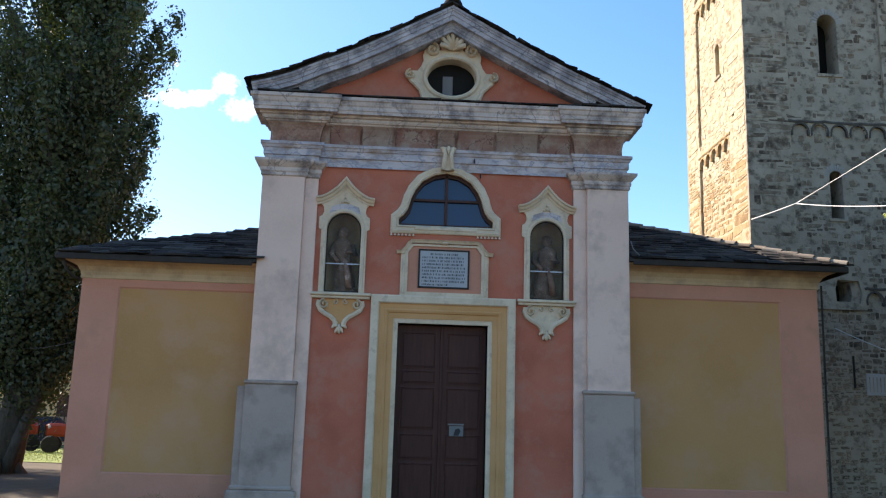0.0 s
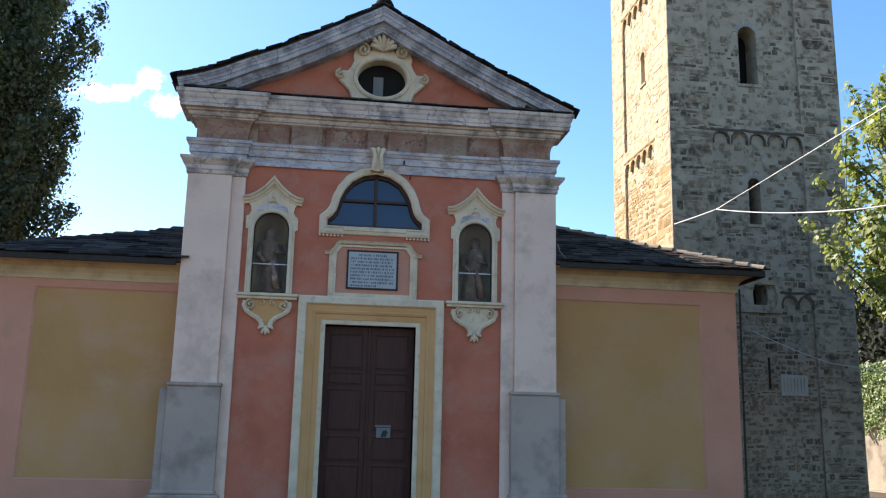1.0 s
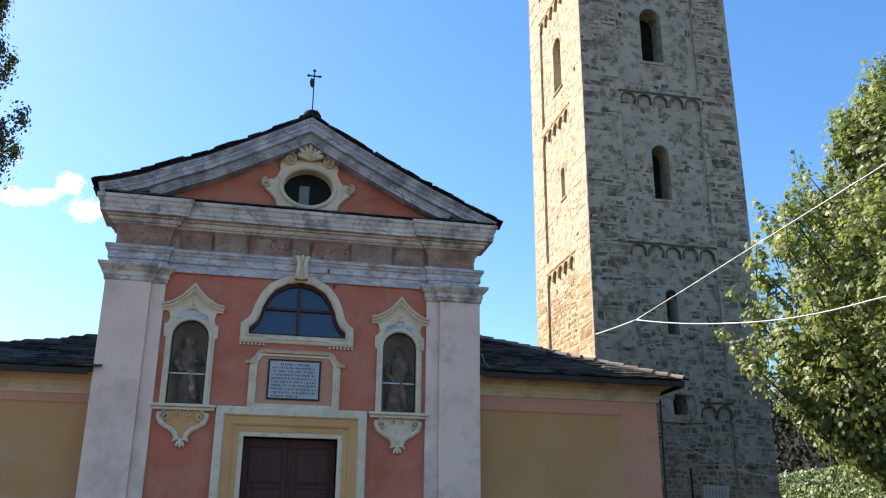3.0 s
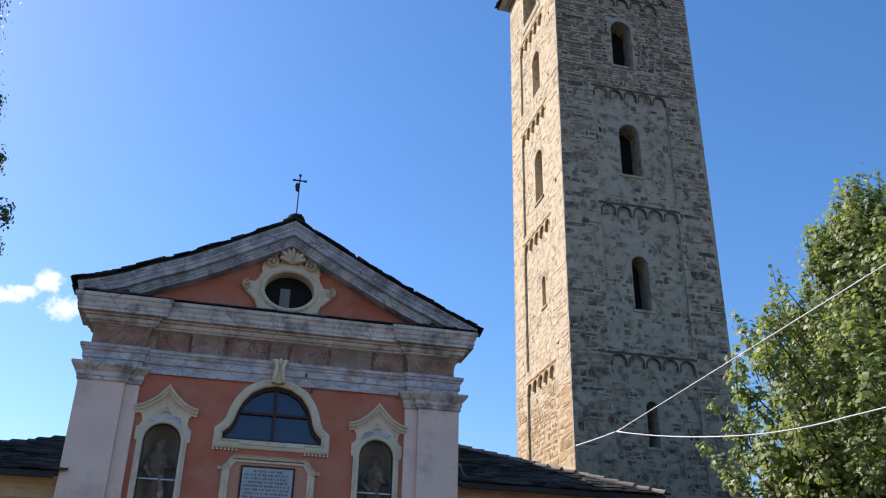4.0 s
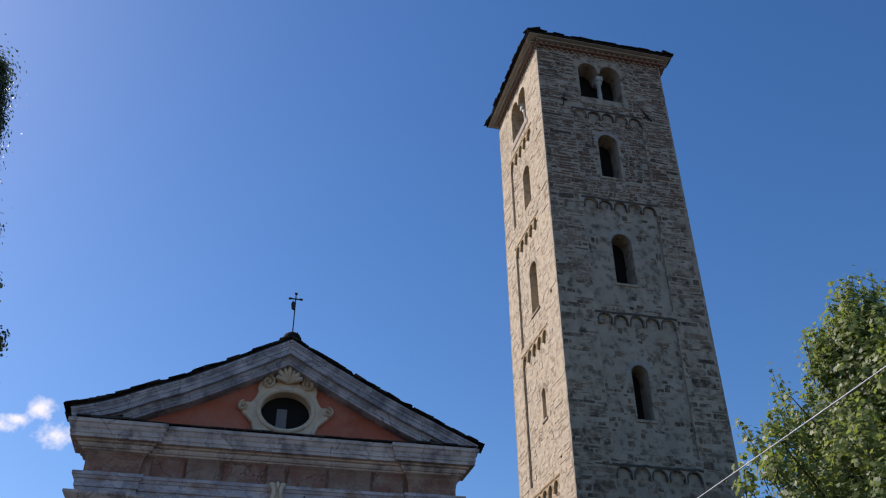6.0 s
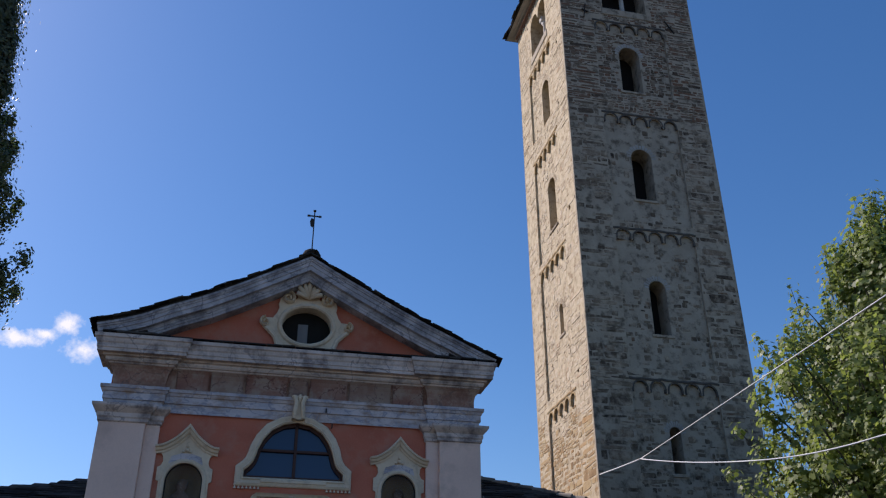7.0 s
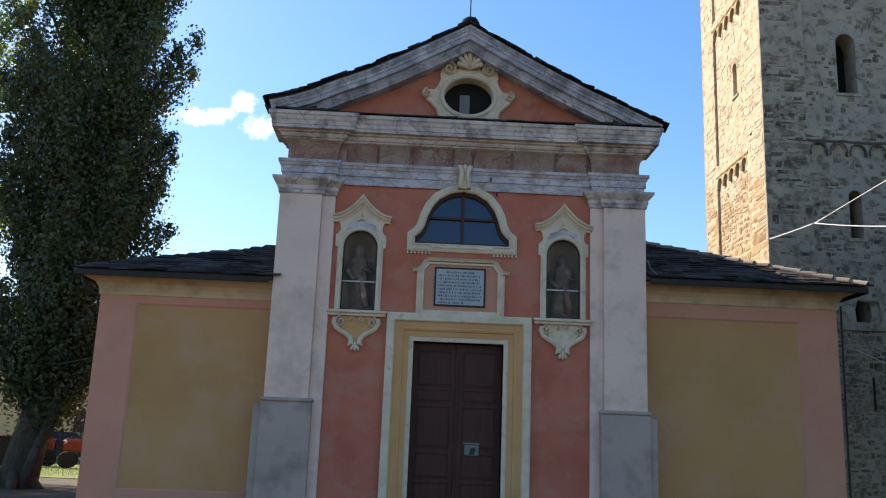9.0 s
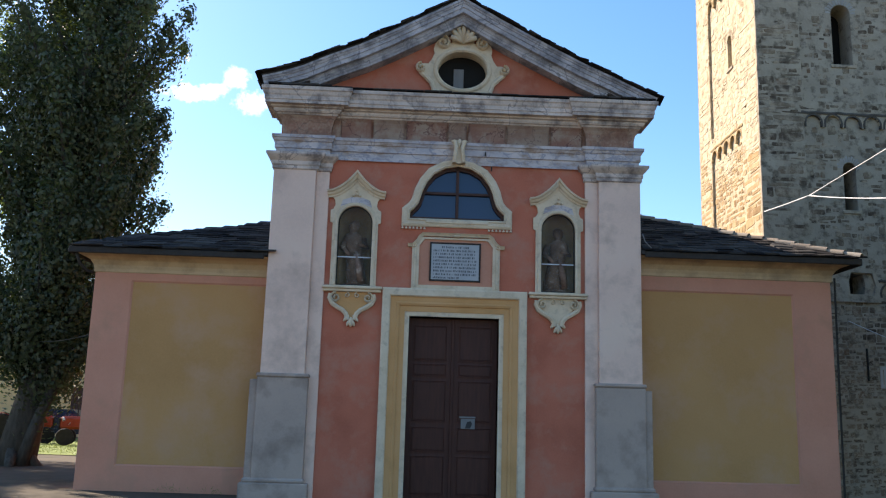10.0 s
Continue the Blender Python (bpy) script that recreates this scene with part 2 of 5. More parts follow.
def leaf_material(name, dark, light, through_colour, share=0.35):
    m = bpy.data.materials.new(name)
    m.use_nodes = True
    nt, b = m.node_tree, m.node_tree.nodes["Principled BSDF"]
    g, r = nt.nodes.new("ShaderNodeNewGeometry"), nt.nodes.new("ShaderNodeValToRGB")
    r.color_ramp.elements[0].color, r.color_ramp.elements[1].color = (*dark, 1), (*light, 1)
    nt.links.new(g.outputs["Random Per Island"], r.inputs[0])
    nt.links.new(r.outputs[0], b.inputs["Base Color"])
    b.inputs["Roughness"].default_value = 0.5
    tr, mx = nt.nodes.new("ShaderNodeBsdfTranslucent"), nt.nodes.new("ShaderNodeMixShader")
    tr.inputs[0].default_value = (*through_colour, 1)
    mx.inputs[0].default_value = share
    nt.links.new(b.outputs[0], mx.inputs[1])
    nt.links.new(tr.outputs[0], mx.inputs[2])
    nt.links.new(mx.outputs[0], nt.nodes["Material Output"].inputs[0])
    return m


POPLARLEAF = leaf_material("poplar_leaf", (0.043, 0.056, 0.031), (0.119, 0.140, 0.069), (0.095, 0.135, 0.027), .4)
MAPLELEAF = leaf_material("maple_leaf", (0.055, 0.085, 0.022), (0.26, 0.30, 0.095), (0.34, 0.42, 0.08), .42)
FARLEAF = leaf_material("far_poplar_leaf", (.06, .095, .03), (.24, .29, .10), (.30, .38, .08), .42)
IVYLEAF = leaf_material("ivy_leaf", (0.058, 0.116, 0.030), (0.200, 0.285, 0.083), (0.200, 0.321, 0.041), .22)
# hedge green taken almost to black: the tree's shade is in the colour
HEDGELEAF = leaf_material("shade_painted_hedge_leaf", (0.006, 0.009, 0.004), (0.015, 0.021, 0.009), (0.018, 0.027, 0.006), .2)
GRASSBLADE = leaf_material("grass_blade", (.09, .13, .03), (.19, .22, .07), (.2, .25, .05), .3)


# ---- mesh helpers ----
def finish(bm, name, mat, smooth=False):
    me = bpy.data.meshes.new(name)
    bmesh.ops.recalc_face_normals(bm, faces=bm.faces)
    bm.to_mesh(me)
    bm.free()
    me.materials.append(mat)
    if smooth:
        for p in me.polygons:
            p.use_smooth = True
    return me


def part(name, bm, mat, parent=None, label="", smooth=False):
    ob = new(name, finish(bm, name, mat, smooth))
    ob.parent = parent
    if parent is not None and parent.data is None:
        ob.matrix_parent_inverse = Matrix.Translation(-parent.location)
    return tagged(ob, label)


def thing(name, label, category, at=(0, 0, 0), group="", kind=""):
    e = new(name)
    e.location = at
    return tagged(e, label, category, group, kind)


def box(bm, x0, x1, y0, y1, z0, z1, bevel=0.0, m=None):
    r = bmesh.ops.create_cube(bm, size=1, matrix=Matrix.LocRotScale(((x0 + x1) / 2, (y0 + y1) / 2, (z0 + z1) / 2), None, (abs(x1 - x0), abs(y1 - y0), abs(z1 - z0))))
    vs = r["verts"]
    if bevel:
        es = list({e for v in vs for e in v.link_edges})
        out = bmesh.ops.bevel(bm, geom=es, offset=bevel, segments=1, affect="EDGES")
        vs = list({v for f in out["faces"] for v in f.verts} | {v for v in vs if v.is_valid})
    if m is not None:
        bmesh.ops.transform(bm, matrix=m, verts=[v for v in vs if v.is_valid])
    return bm


def boxed(x0, x1, y0, y1, z0, z1, bevel=0.008):
    return box(bmesh.new(), x0, x1, y0, y1, z0, z1, bevel)


FRONT = lambda u, d, z: Vector((u, d, z))


def plate(outer, holes, d0, d1, m=FRONT):
    """A slab with holes right through it; the outlines are lists of (u, z)."""
    bm = bmesh.new()
    for d in (d0, d1):
        edges = []
        for loop in (outer, *holes):
            vs = [bm.verts.new(m(u, d, z)) for u, z in loop]
            edges += [bm.edges.new((vs[i], vs[(i + 1) % len(vs)])) for i in range(len(vs))]
        bmesh.ops.triangle_fill(bm, edges=edges, use_beauty=True)
    for loop in (outer, *holes):
        a = [bm.verts.new(m(u, d0, z)) for u, z in loop]
        b = [bm.verts.new(m(u, d1, z)) for u, z in loop]
        for i in range(len(loop)):
            j = (i + 1) % len(loop)
            bm.faces.new((a[i], a[j], b[j], b[i]))
    bmesh.ops.remove_doubles(bm, verts=bm.verts, dist=0.0005)
    return bm


def offset_path(path, o, closed):
    out, n = [], len(path)
    for i, p in enumerate(path):
        a = path[i - 1] if (i or closed) else None
        b = path[(i + 1) % n] if (i < n - 1 or closed) else None
        dirs = []
        if a is not None:
            dirs.append((Vector(p) - Vector(a)).normalized())
        if b is not None:
            dirs.append((Vector(b) - Vector(p)).normalized())
        ns = [Vector((-d.y, d.x)) for d in dirs]
        nn = sum(ns, Vector((0, 0)))
        nn = nn.normalized() if nn.length > 1e-6 else ns[0]
        k = max(0.45, nn.dot(ns[0]))
        out.append(Vector(p) + nn * (o / k))
    return out


def moulding(path, profile, m, closed=False, bm=None):
    """Sweeps a profile of (offset to the left of the path, depth) along a flat path; m(a, b, depth) sets it in the world."""
    bm = bm or bmesh.new()
    rows = []
    for o, d in profile:
        rows.append([bm.verts.new(m(q.x, q.y, d)) for q in offset_path(path, o, closed)])
    n = len(path)
    for r in range(len(rows) - 1):
        for i in range(n if closed else n - 1):
            j = (i + 1) % n
            bm.faces.new((rows[r][i], rows[r][j], rows[r + 1][j], rows[r + 1][i]))
    if not closed:
        for i in (0, n - 1):
            try:
                bm.faces.new([row[i] for row in rows])
            except ValueError:
                pass
    return bm


UPRIGHT = lambda a, b, d: Vector((a, d, b))
LEVEL = lambda a, b, d: Vector((a, b, d))


def arc(cx, cz, rx, rz, a0, a1, n):
    return [(cx + rx * math.cos(radians(a0 + (a1 - a0) * i / n)), cz + rz * math.sin(radians(a0 + (a1 - a0) * i / n))) for i in range(n + 1)]


def lathe(profile, n=16, m=None):
    bm = bmesh.new()
    rows = [[bm.verts.new((r * math.cos(2 * math.pi * i / n), r * math.sin(2 * math.pi * i / n), z)) for i in range(n)] for r, z in profile]
    for a, b in zip(rows, rows[1:]):
        for i in range(n):
            bm.faces.new((a[i], a[(i + 1) % n], b[(i + 1) % n], b[i]))
    bm.faces.new(rows[0])
    bm.faces.new(rows[-1])
    if m is not None:
        bmesh.ops.transform(bm, matrix=m, verts=bm.verts)
    return bm


def tube(points, radii, n=8, bm=None):
    """A round, tapered tube along 3D points."""
    bm = bm or bmesh.new()
    rings = []
    for i, p in enumerate(points):
        p = Vector(p)
        d = (Vector(points[min(i + 1, len(points) - 1)]) - Vector(points[max(i - 1, 0)])).normalized()
        side = d.cross(Vector((0, 0, 1)) if abs(d.z) < 0.9 else Vector((1, 0, 0))).normalized()
        up = side.cross(d)
        r = radii[i] if isinstance(radii, (list, tuple)) else radii
        rings.append([bm.verts.new(p + side * r * math.cos(2 * math.pi * k / n) + up * r * math.sin(2 * math.pi * k / n)) for k in range(n)])
    for a, b in zip(rings, rings[1:]):
        for k in range(n):
            bm.faces.new((a[k], a[(k + 1) % n], b[(k + 1) % n], b[k]))
    bm.faces.new(rings[0])
    bm.faces.new(rings[-1])
    return bm


def scroll(bm, cx, cz, r, turns, hand, y0, thick, width):
    """A flat spiral volute that stands proud of the wall."""
    path = []
    n = int(turns * 14)
    for i in range(n + 1):
        a = radians(90) + hand * 2 * math.pi * turns * i / n
        k = r * (1 - 0.82 * i / n)
        path.append((cx + k * math.cos(a), cz + k * math.sin(a)))
    moulding(path, [(-width / 2, y0), (-width / 2, y0 - thick * .6), (0, y0 - thick), (width / 2, y0 - thick * .6), (width / 2, y0)], UPRIGHT, bm=bm)
    return bm


# ---- ground ----
def ground_height(x, y):
    return 0.06 - 0.008 * max(-12, min(16, x)) + 0.02 * noise.noise(Vector((x * .35, y * .35, 0)))


def make_ground():
    bm = bmesh.new()
    xs = [-600, -200, -80, -40] + [-26 + 1.3 * i for i in range(41)] + [40, 80, 200, 600]
    ys = [-400, -120, -50, -30] + [-20 + 1.3 * i for i in range(41)] + [50, 90, 200, 700]
    grid = [[bm.verts.new((x, y, ground_height(x, y))) for x in xs] for y in ys]
    for j in range(len(ys) - 1):
        for i in range(len(xs) - 1):
            bm.faces.new((grid[j][i], grid[j][i + 1], grid[j + 1][i + 1], grid[j + 1][i]))
    return part("ground", bm, DIRT, None, "trodden grey-brown gravel and earth of the churchyard", True)


tagged(make_ground(), category="ground", kind="structure")

# ---- church ----
church = thing("church", "baroque church with red plaster front, pale pilasters and low aisles", "church", (0, 0, 0))


def niche_outline(cx, half=0.335, z0=4.09, spring=5.33):
    return [(cx - half, z0), (cx + half, z0)] + arc(cx, spring, half, half, 0, 180, 16)


LUN_LEFT = [(-.93, 5.47), (-.93, 5.60), (-.84, 5.68), (-.77, 5.78), (-.73, 5.90), (-.70, 6.02), (-.62, 6.20), (-.48, 6.38), (-.26, 6.51), (0, 6.56)]
LUNETTE = LUN_LEFT + [(-x, z) for x, z in reversed(LUN_LEFT[:-1])]
OCULUS = arc(.03, 8.58, .50, 0.396, 0, 360, 32)[:-1]
DOOR_W, DOOR_H = 0.87, 3.54

wall = plate([(-3.55, -.2), (3.55, -.2), (3.55, 7.98), (0, 9.78), (-3.55, 7.98)],
             [[(-DOOR_W, .04), (DOOR_W, .04), (DOOR_W, DOOR_H), (-DOOR_W, DOOR_H)], niche_outline(-1.99), niche_outline(2.01), LUNETTE, OCULUS], 0, .5)
part("nave_front_wall", wall, RED, church, "faded brick-red plaster front wall")
for sx in (-1, 1):
    part("nave_side_wall", boxed(sx * 3.1, sx * 3.5, .503, 15, -.2, 7.95), LILAC, church)
part("nave_back_wall", boxed(-3.5, 3.5, 15, 15.4, -.2, 9.5), LILAC, church)
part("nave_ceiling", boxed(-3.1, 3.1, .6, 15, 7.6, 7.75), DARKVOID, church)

# pilasters, pedestals, capitals
for sx in (-1, 1):
    def sb(a, b, y0, y1, z0, z1, bv=.01):
        return boxed(min(sx * a, sx * b), max(sx * a, sx * b), y0, y1, z0, z1, bv)
    pil = part("pilaster", sb(2.8, 3.63, -.15, .3, 2.3, 6.36), LILAC, church, "pale lilac-white plaster pilaster")
    part("pilaster_strip", sb(2.54, 2.803, -.06, -.002, -.1, 6.61), LILAC, pil)
    ped = part("pedestal", sb(2.72, 3.67, -.22, .3, .40, 2.285, .012), STONEGREY, church, "grey rendered pilaster pedestal")
    part("cap_moulding", sb(2.70, 3.69, -.245, .3, 2.288, 2.36, .02), STONEGREY, ped)
    part("side_shoulder", sb(3.66, 3.81, -.16, .3, .40, 2.24, .012), STONEGREY, ped)
    part("base_moulding", sb(2.69, 3.83, -.25, .3, .36, .45, .03), STONEGREY, ped)
    part("plinth", sb(2.62, 3.88, -.29, .3, -.2, .365, .02), STONEGREY, ped)
    path = [(3.63, .5), (3.63, -.15), (2.78, -.15), (2.78, -.06), (2.54, -.06), (2.54, .0)]
    if sx < 0:
        path = [(-x, y) for x, y in reversed(path)]
    part("capital", moulding(path, [(0, 6.33), (.03, 6.35), (.03, 6.40), (.05, 6.43), (.05, 6.50), (.10, 6.55), (.14, 6.60), (.15, 6.62), (.15, 6.66), (0, 6.68)], LEVEL), CORNICE, church, "weathered moulded capital")


def course(half, profile, step=2.55):
    path = [(half, .5), (half, -.15), (step, -.15), (step, -.05), (-step, -.05), (-step, -.15), (-half, -.15), (-half, .5)]
    return moulding(path, profile, LEVEL)


part("architrave", course(3.61, [(0, 6.59), (0, 6.76), (.03, 6.77), (.03, 6.90), (.05, 6.91), (.07, 6.96), (.09, 6.97), (.09, 7.03), (0, 7.04)]), MARBLED, church, "blue and white marbled stucco architrave")
COVED = [(0, 7.02), (0, 7.10), (.012, 7.20), (.03, 7.29), (.06, 7.37), (.10, 7.425)]
frieze = part("frieze", course(3.50, COVED), FRIEZE, church, "curved frieze with faded brown and red paint")
part("cornice", course(3.50, [(.09, 7.42), (.12, 7.43), (.13, 7.455), (.165, 7.465), (.185, 7.50), (.185, 7.535), (.235, 7.55), (.235, 7.585), (.335, 7.59), (.335, 7.65), (.35, 7.66), (.35, 7.735), (.37, 7.765), (.385, 7.83), (.41, 7.85), (.41, 7.915), (0, 7.97)]), CORNICE, church, "weathered grey-white moulded cornice")

for x0, x1, mat in ((-2.36, -1.76, FRIEZERED), (-1.72, -1.10, FRIEZEPALE), (-1.06, -.26, FRIEZERED), (-.22, .14, FRIEZEPALE), (.18, .92, FRIEZERED), (.96, 1.80, FRIEZEPALE), (1.84, 2.46, FRIEZERED)):
    part("painted_field", moulding([(x1, -.05), (x0, -.05)], [(o + .004, z) for o, z in COVED], LEVEL), mat, frieze)

# pediment
RAKE = [(-3.92, 8.10), (-3.55, 8.20), (-3.13, 8.35), (-2.59, 8.61), (-2.04, 8.84), (-1.49, 9.12), (-.94, 9.42), (-.38, 9.73), (0, 9.94),
        (.38, 9.72), (.77, 9.50), (1.34, 9.20), (1.92, 8.90), (2.49, 8.62), (3.06, 8.37), (3.50, 8.16), (3.90, 7.99)]
part("raking_cornice", moulding(RAKE, [(0, .3), (0, -.55), (-.045, -.55), (-.05, -.53), (-.08, -.52), (-.085, -.50), (-.15, -.49), (-.155, -.47), (-.235, -.46), (-.24, -.36), (-.26, -.36), (-.26, .3)], UPRIGHT), RAKING, church, "lichen-stained grey raking cornice")
part("inner_raking_band", moulding([p for p in RAKE if abs(p[0]) < 3.4], [(-.25, .1), (-.25, -.35), (-.295, -.345), (-.30, -.33), (-.345, -.325), (-.35, -.31), (-.395, -.30), (-.40, -.28), (-.40, .1)], UPRIGHT), RAKING, church, "inner grey band of the pediment")

roof = part("nave_roof", moulding(RAKE, [(.005, -.50), (.06, -.50), (.06, 15.5), (.005, 15.5), (.005, -.50)], UPRIGHT), SLATEMASS, church, "dark stone-slate gable roof")


def slate_mesh(w, l, t, seed):
    r = random.Random(seed)
    bm = bmesh.new()
    box(bm, -w / 2, w / 2, 0, l, 0, t)
    for v in bm.verts:
        v.co += Vector((r.uniform(-.03, .03), r.uniform(-.035, .035), r.uniform(-.006, .006)))
    return finish(bm, "slate", SLATE)


SLATES = [slate_mesh(.40 + .03 * (k % 3), .52, .026 + .005 * (k % 2), 40 + k) for k in range(7)]


VERGE = [slate_mesh(.24 + .03 * (k % 3), .50, .024 + .004 * (k % 2), 80 + k) for k in range(7)]


def lay(mesh_list, name, m, parent):
    ob = new(name, rnd.choice(mesh_list))
    ob.parent = parent
    ob.matrix_basis = m
    return ob


def along_rake(s0, s1):
    """Slates that cover the verge on one side of the gable, overlapping up the slope."""
    pts = [p for p in RAKE if s0 <= p[0] <= s1]
    length = sum((Vector(b) - Vector(a)).length for a, b in zip(pts, pts[1:]))
    up = pts if pts[0][1] < pts[-1][1] else pts[::-1]
    d = 0.0
    while d < length:
        left, p = d, None
        for a, b in zip(up, up[1:]):
            seg = (Vector(b) - Vector(a)).length
            if left <= seg:
                way = (Vector(b) - Vector(a)).normalized()
                p = Vector(a) + way * left
                break
            left -= seg
        if p is None:
            break
        ang = math.atan2(way.y, way.x)
        for row in range(2):
            m = Matrix.Translation((p.x, -.60 + rnd.uniform(-.05, .04) + row * .42, p.y + .065 + row * .01)) @ Matrix.Rotation(-ang, 4, "Y") @ Matrix.Rotation(radians(rnd.uniform(1, 6) * (1 if way.x > 0 else -1)), 4, "Y") @ Matrix.Rotation(radians(rnd.uniform(-5, 5)), 4, "Z")
            lay(VERGE, "slate", m, roof)
        d += rnd.uniform(.12, .18)


along_rake(-4, 0)
along_rake(0, 4)

# thin slates that weather the top of the horizontal cornice
q = -3.78
while q < 3.75:
    w = rnd.uniform(.22, .5)
    yf = -.585 if abs(q + w / 2) > 2.6 else -.485
    part("cornice_slate", boxed(q, min(q + w, 3.86), yf + rnd.uniform(-.02, .02), -.05, 7.94 + rnd.uniform(-.006, .006), 7.965 + rnd.uniform(-.004, .010), 0), SLATE, roof)
    q += w + .004

# finial and cross
fin = part("finial", lathe([(.20, -.08), (.21, .0), (.20, .08), (.16, .16), (.09, .21), (.02, .23)], 16, Matrix.Translation((0, -.3, 9.99))), SLATE, church, "small domed stone finial", True)
bm = tube([(0, -.3, 10.15), (0, -.3, 11.16)], .014, 6)
tube([(-.12, -.3, 11.03), (.12, -.3, 11.03)], .016, 6, bm)
for cx, cz in ((-.12, 11.03), (.12, 11.03), (0, 11.16)):
    tube([(cx - .03, -.3, cz), (cx + .03, -.3, cz)], .024, 6, bm)
part("iron_cross", bm, IRON, fin, "thin black iron cross")
part("weather_vane", plate([(-.07, 10.78), (0, 10.74), (0, 10.95), (-.06, 10.98), (-.09, 10.9)], [], -.305, -.295), IRON, fin)

# oculus
HALF = [(0, 8.13), (.20, 8.10), (.36, 8.12), (.50, 8.05), (.58, 8.12), (.60, 8.26), (.67, 8.36), (.78, 8.42), (.88, 8.50), (.93, 8.60), (.88, 8.69), (.78, 8.70), (.70, 8.70),
        (.63, 8.80), (.58, 8.93), (.60, 9.02), (.57, 9.14), (.50, 9.24), (.39, 9.28), (.30, 9.22), (.26, 9.16), (.22, 9.18), (.24, 9.30), (.22, 9.38), (.15, 9.42), (.08, 9.50), (0, 9.56)]
outline = [(.03 + x, z) for x, z in HALF] + [(.03 - x, z) for x, z in reversed(HALF[1:-1])]
oc = part("oculus_frame", plate(outline, [OCULUS], -.07, -.003), CREAM, church, "cream stucco cartouche frame with shell and scrolls")
part("rim", moulding(list(reversed(OCULUS)), [(-.002, .24), (-.002, .12), (0, -.09), (.03, -.12), (.07, -.11), (.10, -.07)], UPRIGHT, True), CREAM, oc)
for sx in (-1, 1):
    part("scroll", scroll(bmesh.new(), .03 + sx * .41, 9.16, .14, 1.4, sx, -.06, .11, .055), CREAM, oc)
    part("scroll", scroll(bmesh.new(), .03 + sx * .84, 8.60, .11, 1.3, -sx, -.06, .09, .045), CREAM, oc)
    part("side_leaf", moulding([(.03 + sx * x, z) for x, z in ((.56, 8.12), (.62, 8.30), (.74, 8.42), (.83, 8.50))], [(-.05, -.06), (-.02, -.10), (.02, -.10), (.05, -.06)], UPRIGHT), CREAM, oc)
shell = bmesh.new()
for k in range(7):
    a = radians(90 + (k - 3) * 26)
    r = .36 - .015 * abs(k - 3)
    tube([(.03, -.10, 9.16), (.03 + r * .5 * math.cos(a), -.19, 9.18 + r * .5 * math.sin(a)), (.03 + r * math.cos(a) * .85, -.20, 9.18 + r * math.sin(a) * 1.0)], [.02, .05, .05], 7, shell)
part("shell", shell, CREAM, oc, "fluted stucco shell", True)
part("oculus_board", boxed(-.14, .07, .165, .195, 8.27, 8.70), GREYWOOD, church, "grey board behind the oval opening")
# two near-black sheets paint the darkness of the attic
part("oculus_backing", plate(arc(.03, 8.58, .50, .40, 0, 360, 24)[:-1], [], .20, .215), DARKVOID, church, "near-black sheet that stands for the shade behind the oval opening")
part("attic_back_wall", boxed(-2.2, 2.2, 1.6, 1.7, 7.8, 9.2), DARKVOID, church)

# lunette window
lun = part("lunette_frame", moulding(LUNETTE, [(0, .16), (0, -.05), (.03, -.075), (.05, -.055), (.11, -.065), (.145, -.05), (.16, -.035), (.16, -.002)], UPRIGHT, True), CREAM, church, "cream stucco frame of the half-round window")
KEY = [(-.13, 6.60), (0, 6.58), (.13, 6.60), (.12, 6.76), (.10, 6.90), (.11, 6.97), (.15, 7.02), (.16, 7.05), (.10, 7.07), (.05, 7.05), (0, 7.08), (-.05, 7.05), (-.10, 7.07), (-.16, 7.05), (-.15, 7.02), (-.11, 6.97), (-.10, 6.90), (-.12, 6.76)]
part("keystone", plate(KEY, [], -.19, -.04), CREAM, lun)
for sx in (-1, 1):
    part("keystone_rib", tube([(sx * .085, -.20, 6.60), (sx * .075, -.225, 6.75), (sx * .06, -.225, 6.90), (sx * .10, -.215, 7.03)], [.03, .04, .04, .045], 8), CREAM, lun)
part("keystone_leaf", tube([(0, -.20, 6.90), (0, -.225, 6.99), (0, -.22, 7.07)], [.012, .035, .02], 8), CREAM, lun)
part("sill", boxed(-.62, .62, -.085, -.003, 5.375, 5.45, .012), CREAM, lun)
for sx in (-1, 1):
    for k in range(7):
        bm = bmesh.new()
        bmesh.ops.create_cone(bm, cap_ends=True, segments=4, radius1=.033, radius2=.008, depth=.055, matrix=Matrix.Translation((sx * (.635 + k * .072), -.035, 5.285)) @ Matrix.Rotation(math.pi / 4, 4, "Z"))
        part("gutta", bm, CREAM, lun)
win = part("lunette_window", plate(LUNETTE, [], .125, .14), PANE, church, "dark blue glazed half-round window with brown bars")
part("frame", moulding(LUNETTE, [(0, .06), (-.055, .06), (-.055, .12), (0, .12)], UPRIGHT, True), DARKWOOD, win)
part("glazing_bar", boxed(-.028, .028, .06, .12, 5.50, 6.54, .004), DARKWOOD, win)
part("glazing_bar", boxed(-.70, .70, .065, .115, 5.995, 6.045, .004), DARKWOOD, win)

# niches
OGEE = [(-.575, 5.945), (-.46, 5.965), (-.36, 6.015), (-.26, 6.085), (-.17, 6.165), (-.08, 6.265), (0, 6.365)]
OGEE = OGEE + [(-x, z) for x, z in reversed(OGEE[:-1])]


